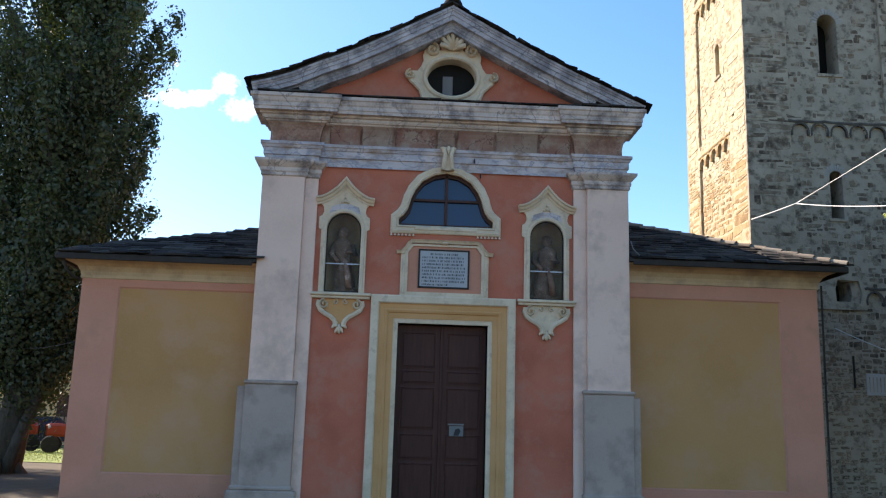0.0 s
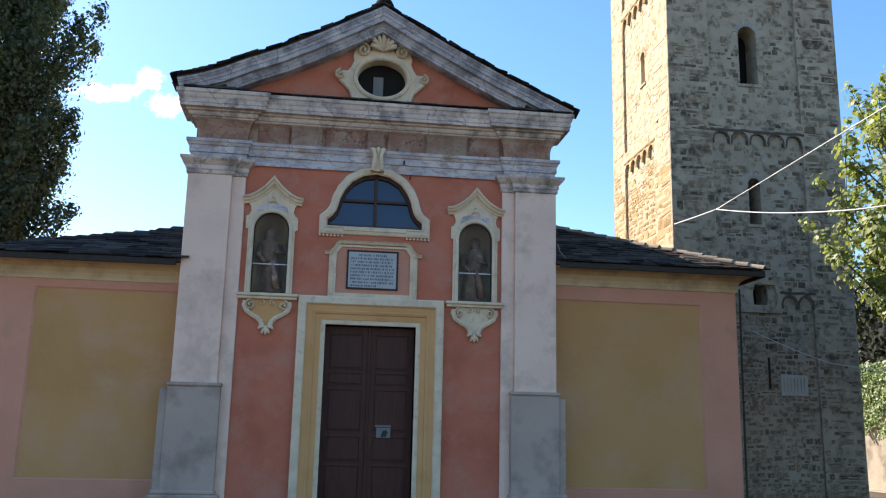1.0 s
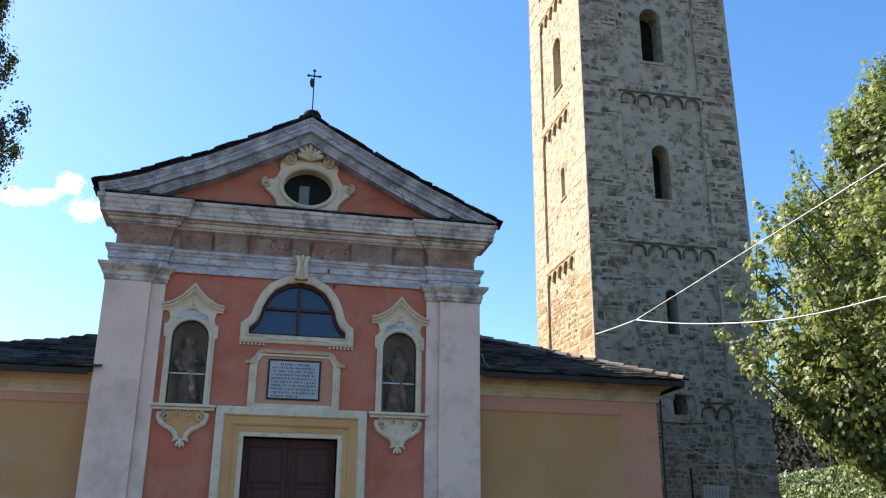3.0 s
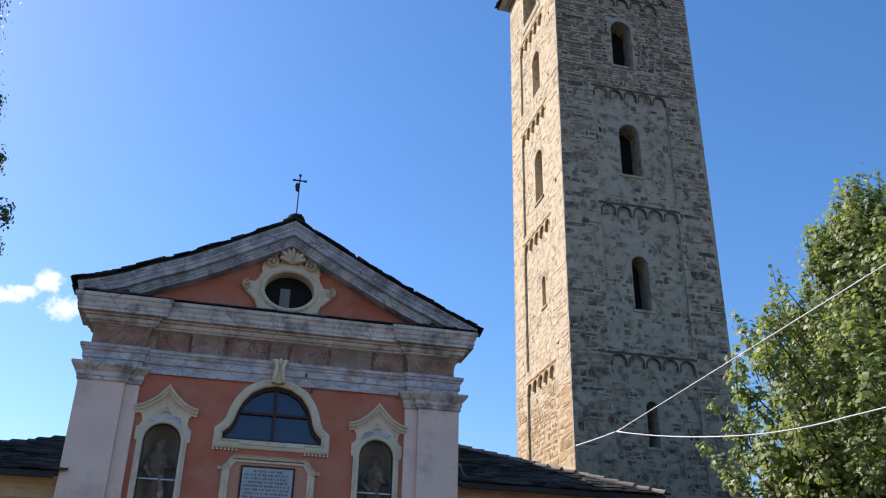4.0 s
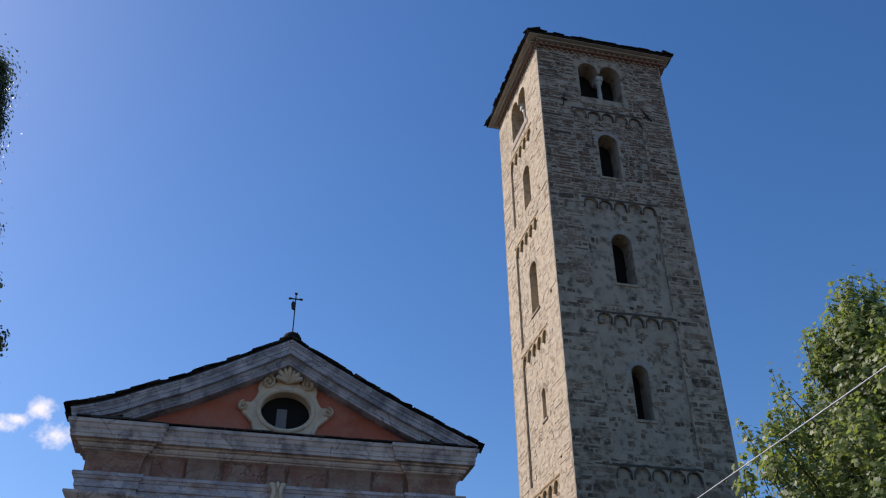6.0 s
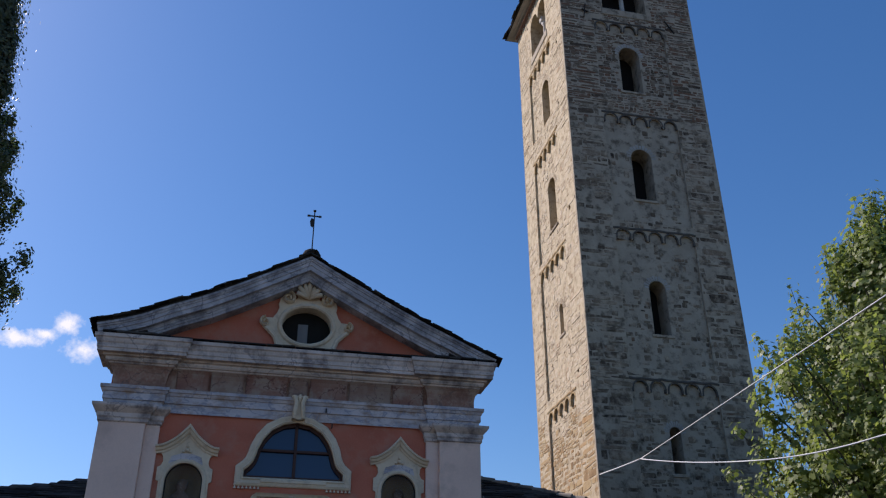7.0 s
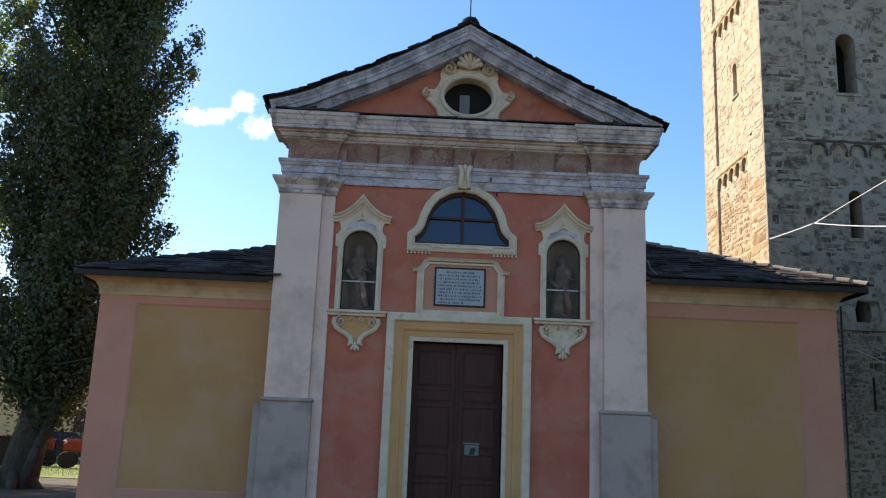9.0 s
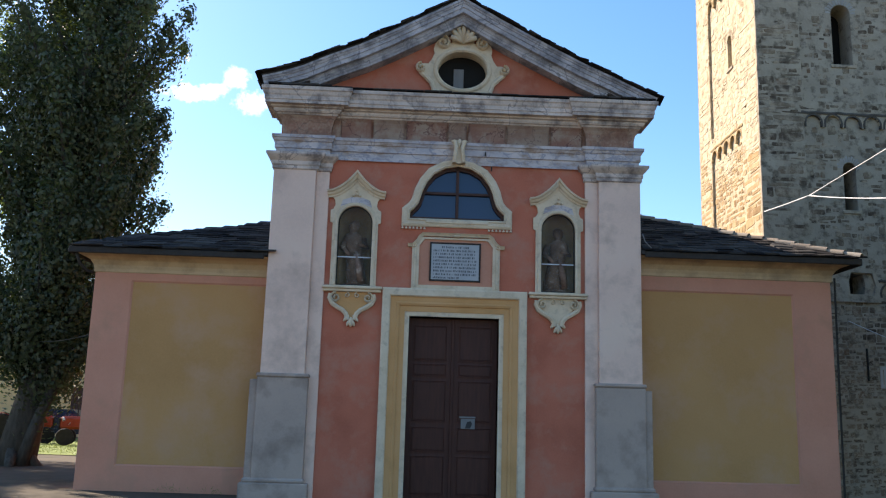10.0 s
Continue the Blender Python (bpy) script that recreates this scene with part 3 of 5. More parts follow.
def make_niche(cx, worn):
    outer = [(-.445, 4.07), (.445, 4.07), (.445, 5.32), (.495, 5.34), (.495, 5.57), (.44, 5.60), (.405, 5.68), (.42, 5.78), (.47, 5.84)]
    outer = [(cx + x, z) for x, z in outer] + [(cx + x, z - .06) for x, z in reversed(OGEE[1:-1])] + [(cx - x, z) for x, z in reversed(outer[2:])]
    fr = part("niche_frame", plate(outer, [niche_outline(cx)], -.05, -.003), CREAM, church, "cream stucco niche frame with ogee hood")
    part("inner_moulding", moulding([(cx - .335, 4.09)] + arc(cx, 5.33, .335, .335, 180, 0, 16) + [(cx + .335, 4.09)], [(0, .05), (0, -.07), (.03, -.085), (.065, -.075), (.075, -.05)], UPRIGHT), CREAM, fr)
    part("hood", moulding([(cx + x, z) for x, z in OGEE], [(-.13, -.003), (-.13, -.07), (-.10, -.08), (-.08, -.12), (-.04, -.14), (-.03, -.18), (0, -.19), (.012, -.16), (.012, -.003)], UPRIGHT), CREAM, fr)
    part("painted_field", plate([(cx - .31, 5.64), (cx - .12, 5.73), (cx + .12, 5.73), (cx + .31, 5.64), (cx + .27, 5.78), (cx + .1, 5.84), (cx - .1, 5.84), (cx - .27, 5.78)], [], -.056, -.048), MARBLED, fr, "small grey painted field")
    bm = bmesh.new()
    for k, (dx, dz, r) in enumerate(((0, 5.90, .045), (-.06, 5.875, .032), (.06, 5.875, .032), (0, 5.97, .03))):
        bmesh.ops.create_icosphere(bm, subdivisions=1, radius=r, matrix=Matrix.Translation((cx + dx, -.06, dz)))
    part("hood_ornament", bm, CREAM, fr, "", True)
    shell = bmesh.new()
    rows = [[shell.verts.new((cx + .333 * math.cos(t * math.pi / 12), .0 + .36 * math.sin(t * math.pi / 12), z)) for t in range(13)] for z in (4.09, 5.33)]
    for q in range(1, 7):
        e = q * math.pi / 12
        rows.append([shell.verts.new((cx + .333 * math.cos(e) * math.cos(t * math.pi / 12), .36 * math.cos(e) * math.sin(t * math.pi / 12), 5.33 + .333 * math.sin(e))) for t in range(13)])
    for a, b in zip(rows, rows[1:]):
        for t in range(12):
            shell.faces.new((a[t], a[t + 1], b[t + 1], b[t]))
    part("niche_recess", shell, NICHE, fr, "curved plaster recess with its shade put into the colour", True)
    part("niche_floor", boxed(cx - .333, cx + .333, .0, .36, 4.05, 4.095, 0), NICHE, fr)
    part("shelf", boxed(cx - .58, cx + .58, -.14, -.003, 4.02, 4.075, .012), CREAM, fr)
    part("shelf_moulding", boxed(cx - .56, cx + .56, -.10, -.004, 3.965, 4.018, .012), CREAM, fr)
    br = part("bracket_field", plate([(cx - .36, 3.96), (cx + .36, 3.96), (cx + .36, 3.80), (cx + .16, 3.64), (cx, 3.44), (cx - .16, 3.64), (cx - .36, 3.80)], [], -.03, -.003), YELLOWSTUCCO if not worn else CREAM, fr)
    for sx in (-1, 1):
        pth = [(cx + sx * x, z) for x, z in ((.41, 3.92), (.425, 3.84), (.38, 3.74), (.28, 3.67), (.17, 3.61), (.10, 3.54), (.065, 3.42))]
        part("bracket_band", moulding(pth, [(-.045, -.003), (-.04, -.08), (0, -.10), (.04, -.08), (.045, -.003)], UPRIGHT), CREAM, fr)
        part("bracket_scroll", scroll(bmesh.new(), cx + sx * .31, 3.85, .10, 1.4, -sx, -.03, .08, .04), CREAM, fr)
        part("small_scroll", scroll(bmesh.new(), cx + sx * .10, 3.90, .055, 1.1, sx, -.03, .05, .026), CREAM, fr)
    bm = bmesh.new()
    for dx, dz, ang, r in ((0, 3.38, 0, .1), (-.09, 3.45, 40, .085), (.09, 3.45, -40, .085), (-.05, 3.36, 20, .07), (.05, 3.36, -20, .07)):
        bmesh.ops.create_icosphere(bm, subdivisions=2, radius=1, matrix=Matrix.Translation((cx + dx, -.05, dz)) @ Matrix.Rotation(radians(ang), 4, "Y") @ Matrix.Diagonal((r * .42, .05, r, 1)))
    part("leaf_pendant", bm, CREAM, fr, "", True)
    gl = part("niche_glass", plate(niche_outline(cx, .332, 4.1), [], .012, .018), CLEAR, church, "clear glass front with a pale bar")
    gl.visible_shadow = False
    part("glass_bar", boxed(cx - .335, cx + .335, .0, .012, 4.645, 4.665, 0), CABLE, gl)
    part("glass_frame", moulding([(cx - .333, 4.1)] + arc(cx, 5.33, .333, .333, 180, 0, 16) + [(cx + .333, 4.1)], [(0, .0), (-.02, .0), (-.02, .02), (0, .02)], UPRIGHT, True), IRON, gl)


make_niche(-1.99, False)
make_niche(2.01, True)


def make_statue(cx, seed, label):
    """A robed standing figure as one plain mesh."""
    r = random.Random(seed)
    prof = [(.15, 0), (.15, .06), (.12, .08), (.13, .12), (.125, .3), (.115, .5), (.105, .62), (.12, .75), (.135, .86), (.12, .95), (.06, 1.0), (.045, 1.03), (.07, 1.08), (.08, 1.14), (.065, 1.2), (.02, 1.235)]
    bm = lathe(prof, 20)
    for v in bm.verts:
        a = math.atan2(v.co.y, v.co.x)
        k = 1 + (.14 * math.sin(a * 7 + v.co.z * 5 + seed) if .1 < v.co.z < .85 else 0)
        v.co.x, v.co.y = v.co.x * k + .03 * math.sin(v.co.z * 4 + seed), v.co.y * k * .8
    for sx in (-1, 1):
        tube([(sx * .12, 0, .9), (sx * .17, -.05, .72), (sx * .06, -.14, .66 + .1 * sx)], [.045, .042, .03], 8, bm)
    tube([(.02, -.10, .62), (.07, -.13, .35), (.10, -.11, .08)], [.03, .045, .05], 7, bm)
    bmesh.ops.transform(bm, matrix=Matrix.Translation((cx, .16, 4.095)) @ Matrix.Diagonal((1.4, 1.15, 1.07, 1)), verts=bm.verts)
    return tagged(part("statue", bm, STATUE, None, label, True), category="statue")


make_statue(-1.99, 1, "small painted robed statue standing in the plaster niche")
make_statue(2.01, 4, "small dark painted statue standing in the plaster niche")

# plaque
pf = part("plaque_frame", plate([(-.86, 4.06), (.86, 4.06), (.86, 4.97), (.74, 5.10), (-.74, 5.10), (-.86, 4.97)], [[(-.72, 4.15), (.72, 4.15), (.72, 4.93), (.62, 5.06), (-.62, 5.06), (-.72, 4.93)]], -.05, -.003), CREAM, church, "cream stucco frame round the inscription")
part("field", plate([(-.73, 4.14), (.73, 4.14), (.73, 4.94), (.63, 5.07), (-.63, 5.07), (-.73, 4.94)], [], -.016, -.004), PINK, pf, "pinkish plaster field")
part("top_moulding", moulding([(-.95, 4.955), (-.86, 4.96), (-.79, 5.02), (-.73, 5.13), (-.66, 5.18), (.64, 5.18), (.72, 5.13), (.79, 5.02), (.86, 4.96), (.95, 4.955)], [(-.06, -.003), (-.06, -.06), (-.03, -.08), (0, -.11), (.012, -.003)], UPRIGHT), CREAM, pf)
for sx in (-1, 1):
    part("volute", scroll(bmesh.new(), sx * .83, 4.93, .05, 1, sx, -.05, .04, .03), CREAM, pf)
    part("edge_bead", boxed(sx * .80 - .025, sx * .80 + .025, -.068, -.048, 4.10, 4.88, .008), CREAM, pf)
part("centre_leaf", boxed(-.07, .07, -.13, -.05, 5.10, 5.14, .02), CREAM, pf)
plaque = part("inscription_plaque", boxed(-.485, .455, -.04, -.006, 4.265, 4.975, .004), MARBLE, church, "pale blue-grey marble plaque with dark engraved lines")
part("border", plate([(-.515, 4.235), (.485, 4.235), (.485, 5.005), (-.515, 5.005)], [[(-.482, 4.268), (.452, 4.268), (.452, 4.972), (-.482, 4.972)]], -.048, -.004), IRON, plaque)
lines = [(-.28, .26)] + [(-.44, .42)] * 8 + [(-.44, .10)]
for k, (a, b) in enumerate(lines):
    z, x = 4.925 - k * .067, a
    while x < b - .03:
        w = min(rnd.uniform(.008, .024), b - x)
        top = rnd.choice((0, 0, -.008))
        part("letter_bar", boxed(x, x + w, -.0425, -.038, z - .034, z + .004 + top, 0), INK, plaque)
        x += w + rnd.choice((.009, .012, .014, .03))

# door
OPEN = [(-DOOR_W, .02), (-DOOR_W, DOOR_H), (DOOR_W, DOOR_H), (DOOR_W, .02)]
df = part("door_frame", moulding(OPEN, [(.37, -.002), (.37, -.10), (.39, -.125), (.50, -.125), (.53, -.11), (.53, -.002)], UPRIGHT), CREAM, church, "pale outer stone band of the portal")
part("yellow_architrave", moulding(OPEN, [(.09, -.002), (.09, -.04), (.19, -.045), (.20, -.07), (.24, -.085), (.27, -.07), (.35, -.075), (.371, -.09), (.371, -.002)], UPRIGHT), YELLOWSTUCCO, df, "yellow stucco portal moulding")
part("inner_jamb", moulding(OPEN, [(0, .3), (0, -.012), (.02, -.02), (.091, -.02), (.091, -.002)], UPRIGHT), CREAM, df)
door = part("church_door", boxed(-DOOR_W, DOOR_W, .275, .30, .03, DOOR_H, 0), DOORWOOD, church, "closed dark brown panelled double door")
for sx in (-1, 1):
    leaf = part("door_leaf", boxed(min(sx * .006, sx * .868), max(sx * .006, sx * .868), .235, .274, .05, DOOR_H - .01, .005), DOORWOOD, door)
    for z0, z1 in ((.22, .88), (1.02, 1.42), (1.58, 2.30), (2.44, 2.62), (2.74, 3.36)):
        a, b = sx * .14, sx * .74
        part("door_panel", boxed(min(a, b), max(a, b), .226, .236, z0, z1, .008), DOORWOOD, leaf)
        rect = [(min(a, b) - .05, z0 - .05), (min(a, b) - .05, z1 + .05), (max(a, b) + .05, z1 + .05), (max(a, b) + .05, z0 - .05)]
        part("panel_moulding", moulding(rect, [(0, .236), (0, .230), (-.03, .226), (-.04, .236)], UPRIGHT, True), DOORWOOD, leaf)
part("meeting_strip", boxed(-.028, .028, .205, .236, .05, DOOR_H - .02, .008), DOORWOOD, door)
part("threshold", boxed(-1.35, 1.35, -.32, .3, -.1, .05, .02), STONEGREY, church, "worn grey stone threshold")
note = part("paper_notice", boxed(.19, .46, .205, .210, 1.43, 1.62, 0), PAPER, door, "grey paper notice")
part("notice_shape", plate([(.27, 1.44), (.37, 1.44), (.41, 1.53), (.38, 1.58), (.31, 1.56)], [], .2015, .2045), BLACK, note)
part("notice_strip", boxed(.16, .47, .2015, .2045, 1.635, 1.665, 0), PAPER, note)
for x, z in ((.53, 6.82), (.66, 6.52)):
    part("iron_pin", boxed(x - .012, x + .012, -.12, -.05, z - .04, z + .04, .004), IRON, church)


# ---- aisles ----
def make_aisle(side, x_in, x_out, top, panel, roof_out, eave, pitch):
    y = .25
    xs = sorted((x_in, x_out))
    px = sorted((panel[0], panel[1]))
    wallp = part("aisle_wall", plate([(xs[0], -.2), (xs[1], -.2), (xs[1], top), (xs[0], top)], [[(px[0], panel[2]), (px[1], panel[2]), (px[1], panel[3]), (px[0], panel[3])]], y, y + .025), PINK, church, "pink plastered aisle front")
    part("ochre_panel", boxed(xs[0] + .05, xs[1] - .05, y + .026, y + .4, -.1, top - .05, 0), OCHRE, wallp, "yellow ochre plaster panel")
    part("panel_edge", moulding([(px[0], panel[2]), (px[0], panel[3]), (px[1], panel[3]), (px[1], panel[2])], [(.002, y - .002), (-.03, y + .0255)], UPRIGHT, True), PINK, wallp)
    part("aisle_side_wall", boxed(x_out - .4 if x_out > 0 else x_out, x_out if x_out > 0 else x_out + .4, y + .41, 14.5, -.2, top, 0), PINK, church, "pink plastered aisle flank")
    path = [(x_out, 6), (x_out, y), (x_in, y)] if side > 0 else [(x_in, y), (x_out, y), (x_out, 6)]
    c = eave - .06
    part("eave_cove", moulding(path, [(0, c - .36), (.025, c - .345), (.025, c - .29), (.04, c - .22), (.09, c - .13), (.18, c - .06), (.30, c - .03), (.33, c), (0, c)], LEVEL), COVE, church, "cream plaster eave cove")
    # the hipped roof
    e0, wall_x = -.22, x_in
    x_in = 3.635 * side
    depth = abs(roof_out - x_in)
    bm = bmesh.new()
    top_in = eave + pitch * depth
    a = bm.verts.new((roof_out, e0, eave))
    b = bm.verts.new((x_in, e0, eave))
    c2 = bm.verts.new((x_in, e0 + depth, top_in))
    d = bm.verts.new((x_in, 14.5, top_in))
    e = bm.verts.new((roof_out, 14.5, eave))
    for f in ((a, b, c2), (a, c2, d, e)):
        bm.faces.new(f)
    ext = bmesh.ops.extrude_face_region(bm, geom=bm.faces[:])
    bmesh.ops.translate(bm, verts=[v for v in ext["geom"] if isinstance(v, bmesh.types.BMVert)], vec=(0, 0, -.06))
    rf = part("aisle_roof", bm, SLATEMASS, church, "hipped aisle roof of dark stone slates")
    slope = math.atan(pitch)
    rows = int(depth / (.25 * math.cos(slope)))
    for i in range(rows):
        yy = e0 - .05 + i * .25 * math.cos(slope)
        inset = max(0, yy - e0)
        x0, x1 = sorted((x_in, roof_out - inset * (1 if side > 0 else -1)))
        x = x0 + rnd.uniform(.10, .2)
        while x < x1 - .12:
            m = Matrix.Translation((x + .1, yy + rnd.uniform(-.03, .03), eave + pitch * (yy - e0) + .03)) @ Matrix.Rotation(slope - radians(rnd.uniform(2.5, 5)), 4, "X") @ Matrix.Rotation(radians(rnd.uniform(-4, 4)), 4, "Z") @ Matrix.Rotation(radians(rnd.uniform(-2, 2)), 4, "Y")
            lay(SLATES, "slate", m, rf)
            x += rnd.uniform(.30, .40)
    xa, xb = sorted((x_in, roof_out))
    part("eave_board", boxed(xa + (.06 if side > 0 else 0), xb - (.06 if side < 0 else 0), e0 - .02, e0 + .03, eave - .125, eave - .003, .012), IRON, rf, "dark brown eave board")
    part("eave_board", boxed(roof_out - .025, roof_out + .025, e0 + .031, 8, eave - .125, eave - .003, .012), IRON, rf, "dark brown eave board")
    # side eave slates, and tiles over the hip
    hip = Vector((-side, 1, pitch)).normalized()
    start = Vector((roof_out, e0, eave + .05))
    n = int(depth * 1.45 / .34)
    for i in range(n):
        q = start + hip * (.34 * i)
        if side > 0:
            rot = hip.to_track_quat("Y", "Z").to_matrix().to_4x4()
            m = Matrix.Translation(q + Vector((0, 0, .0))) @ rot @ Matrix.Rotation(radians(rnd.uniform(-5, -1)), 4, "X") @ Matrix.Rotation(radians(rnd.uniform(-7, 7)), 4, "Z")
            lay(RIDGE, "ridge_tile", m, rf)
    return rf


def ridge_mesh(k):
    bm = bmesh.new()
    rows = []
    for yq, r in ((0, .088), (.40, .074)):
        for rr in (r, r - .018):
            rows.append([bm.verts.new((rr * math.cos(t * math.pi / 8), yq, rr * math.sin(t * math.pi / 8) - .02)) for t in range(9)])
    for a, b in ((0, 2), (1, 3), (0, 1), (2, 3)):
        for t in range(8):
            bm.faces.new((rows[a][t], rows[a][t + 1], rows[b][t + 1], rows[b][t]))
    return finish(bm, "ridge_tile", TILE)


RIDGE = [ridge_mesh(0)]
make_aisle(-1, -3.5, -7.0, 4.55, (-6.29, -3.66, .57, 4.08), -7.38, 4.64, .385)
make_aisle(1, 3.5, 7.58, 4.93, (3.66, 6.81, .54, 4.26), 8.02, 4.95, .42)
part("downpipe", tube([(7.66, .22, 4.62), (7.64, .22, 2.5), (7.63, .22, .1)], .022, 8), IRON, church, "dark narrow downpipe")


part("eave_pipe", tube([(-7.26, -.12, 4.52), (-7.22, -.02, 4.34), (-7.12, .1, 4.22), (-7.03, .2, 4.20)], .03, 8), IRON, church, "bent dark rainwater pipe", True)
part("flashing", tube([(3.66, -.17, 5.30), (3.70, -.2, 5.14), (3.82, -.22, 5.01)], .012, 6), GREYWOOD, church, "thin metal flashing", True)


# ---- bell tower ----
TX0, TX1, TY0, TY1, TTOP = 8.24, 13.22, 5.0, 9.75, 26.25
PD = .07
tower = thing("bell_tower", "tall square romanesque bell tower of grey rubble stone", "tower", ((TX0 + TX1) / 2, (TY0 + TY1) / 2, 0))
batter = lambda u, z: .15 * max(0, (14 - z) / 14) * (u - TX0) / (TX1 - TX0)
FACES = {
    "front": (lambda u, d, z: Vector((u + batter(u, z), TY0 + d, z)), TX0, TX1),
    "back": (lambda u, d, z: Vector((u + batter(u, z), TY1 - d, z)), TX0, TX1),
    "left": (lambda u, d, z: Vector((TX0 + d, u, z)), TY0 + PD + .003, TY1 - PD - .003),
    "right": (lambda u, d, z: Vector((TX1 - d + batter(TX1, z), u, z)), TY0 + PD + .003, TY1 - PD - .003),
}
LEVELS = [(20.02, 23.16), (15.06, 19.20), (10.25, 14.82), (5.75, 9.95), (-.15, 5.45)]


def panel_outline(u0, u1, z0, zt, n):
    w = (u1 - u0) / n
    out = [(u0, z0), (u1, z0), (u1, zt - .36)]
    for k in range(n):
        c = u1 - w * (k + .5)
        r = w * .39
        out += arc(c, zt - .30, r, r * 1.05, 0, 180, 6)
        if k < n - 1:
            out += [(c - w / 2 + w * .03, zt - .42), (c - w / 2 - w * .03, zt - .42)]
    return out + [(u0, zt - .36)]


def arch_window(c, half, z0, ztop):
    return [(c - half, z0), (c + half, z0)] + arc(c, ztop - half, half, half, 0, 180, 10)


def bifora(c):
    return [(c - .83, 23.76), (c + .83, 23.76)] + arc(c + .43, 25.08, .40, .42, 0, 180, 10) + arc(c - .43, 25.08, .40, .42, 0, 180, 10)


def face_plan(which):
    m, u0, u1 = FACES[which]
    if which in ("front", "back"):
        c, p0, p1 = 10.66, 9.44, 12.08
        wins = [(10.66, .375, 20.22, 22.12), (10.65, .355, 15.95, 17.86), (10.64, .27, 11.36, 13.10), (10.62, .17, 7.30, 8.60)]
    else:
        c, p0, p1 = 7.36, 6.20, 8.66
        wins = [(7.22, .36, 20.0, 21.9), (7.24, .35, 15.85, 17.75), (7.10, .16, 12.0, 13.0)]
    return m, u0, u1, c, p0, p1, wins


def inside(loops, u, z, margin):
    for c, half, z0, z1 in loops:
        if abs(u - c) < half + margin and z0 - margin < z < z1 + margin:
            return True
    return False


def stone_shape(seed):
    """An irregular eight-cornered stone, flat in front."""
    r = random.Random(seed)
    foot = []
    for sx, sz in ((-.5, -.34), (-.4, -.5), (.4, -.5), (.5, -.34), (.5, .34), (.4, .5), (-.4, .5), (-.5, .34)):
        foot.append(Vector((sx * r.uniform(.86, 1.05), 0, sz * r.uniform(.74, 1.06))))
    face = [Vector((b.x * .93, -1 + r.uniform(-.35, .35), b.z * .86)) for b in foot]
    return foot + face


STONE_FACES = [tuple(range(8, 16))] + [(i, (i + 1) % 8, 8 + (i + 1) % 8, 8 + i) for i in range(8)]
SHAPES = [stone_shape(k) for k in range(24)]
STONE_MESHES = []
for shp in SHAPES[:14]:
    me = bpy.data.meshes.new("stone")
    me.from_pydata([tuple(v) for v in shp], [], STONE_FACES)
    me.materials.append(RUBBLEPIECE)
    STONE_MESHES.append(me)


def density(u, z, in_panel):
    """How many of the stones show through the mortar at this place."""
    if u > 40:
        return (.62 if z > 9.4 else .95) + .5 * noise.noise(Vector((u * .9, z * .9, 1.3)))
    d = 1.1 if z > 19.5 else 1.0 if z > 14.9 else .72 if z > 9.9 else .58 if z > 5.6 else .85
    if in_panel:
        d = .95 if z > 19.5 else .22 if z > 14.9 else .36 if z > 9.9 else .52 if z > 5.6 else .85
    return d + .04 + .7 * noise.noise(Vector((u * .7, z * .7, 3.3)))


PUTLOGS = [(5.58, 15.67), (5.86, 19.92), (5.67, 14.34), (9.05, 14.28), (5.88, 10.36), (5.62, 22.4)]
put = lambda u, z: [(u - .07, z - .07), (u + .06, z - .08), (u + .07, z + .07), (u - .06, z + .06)]


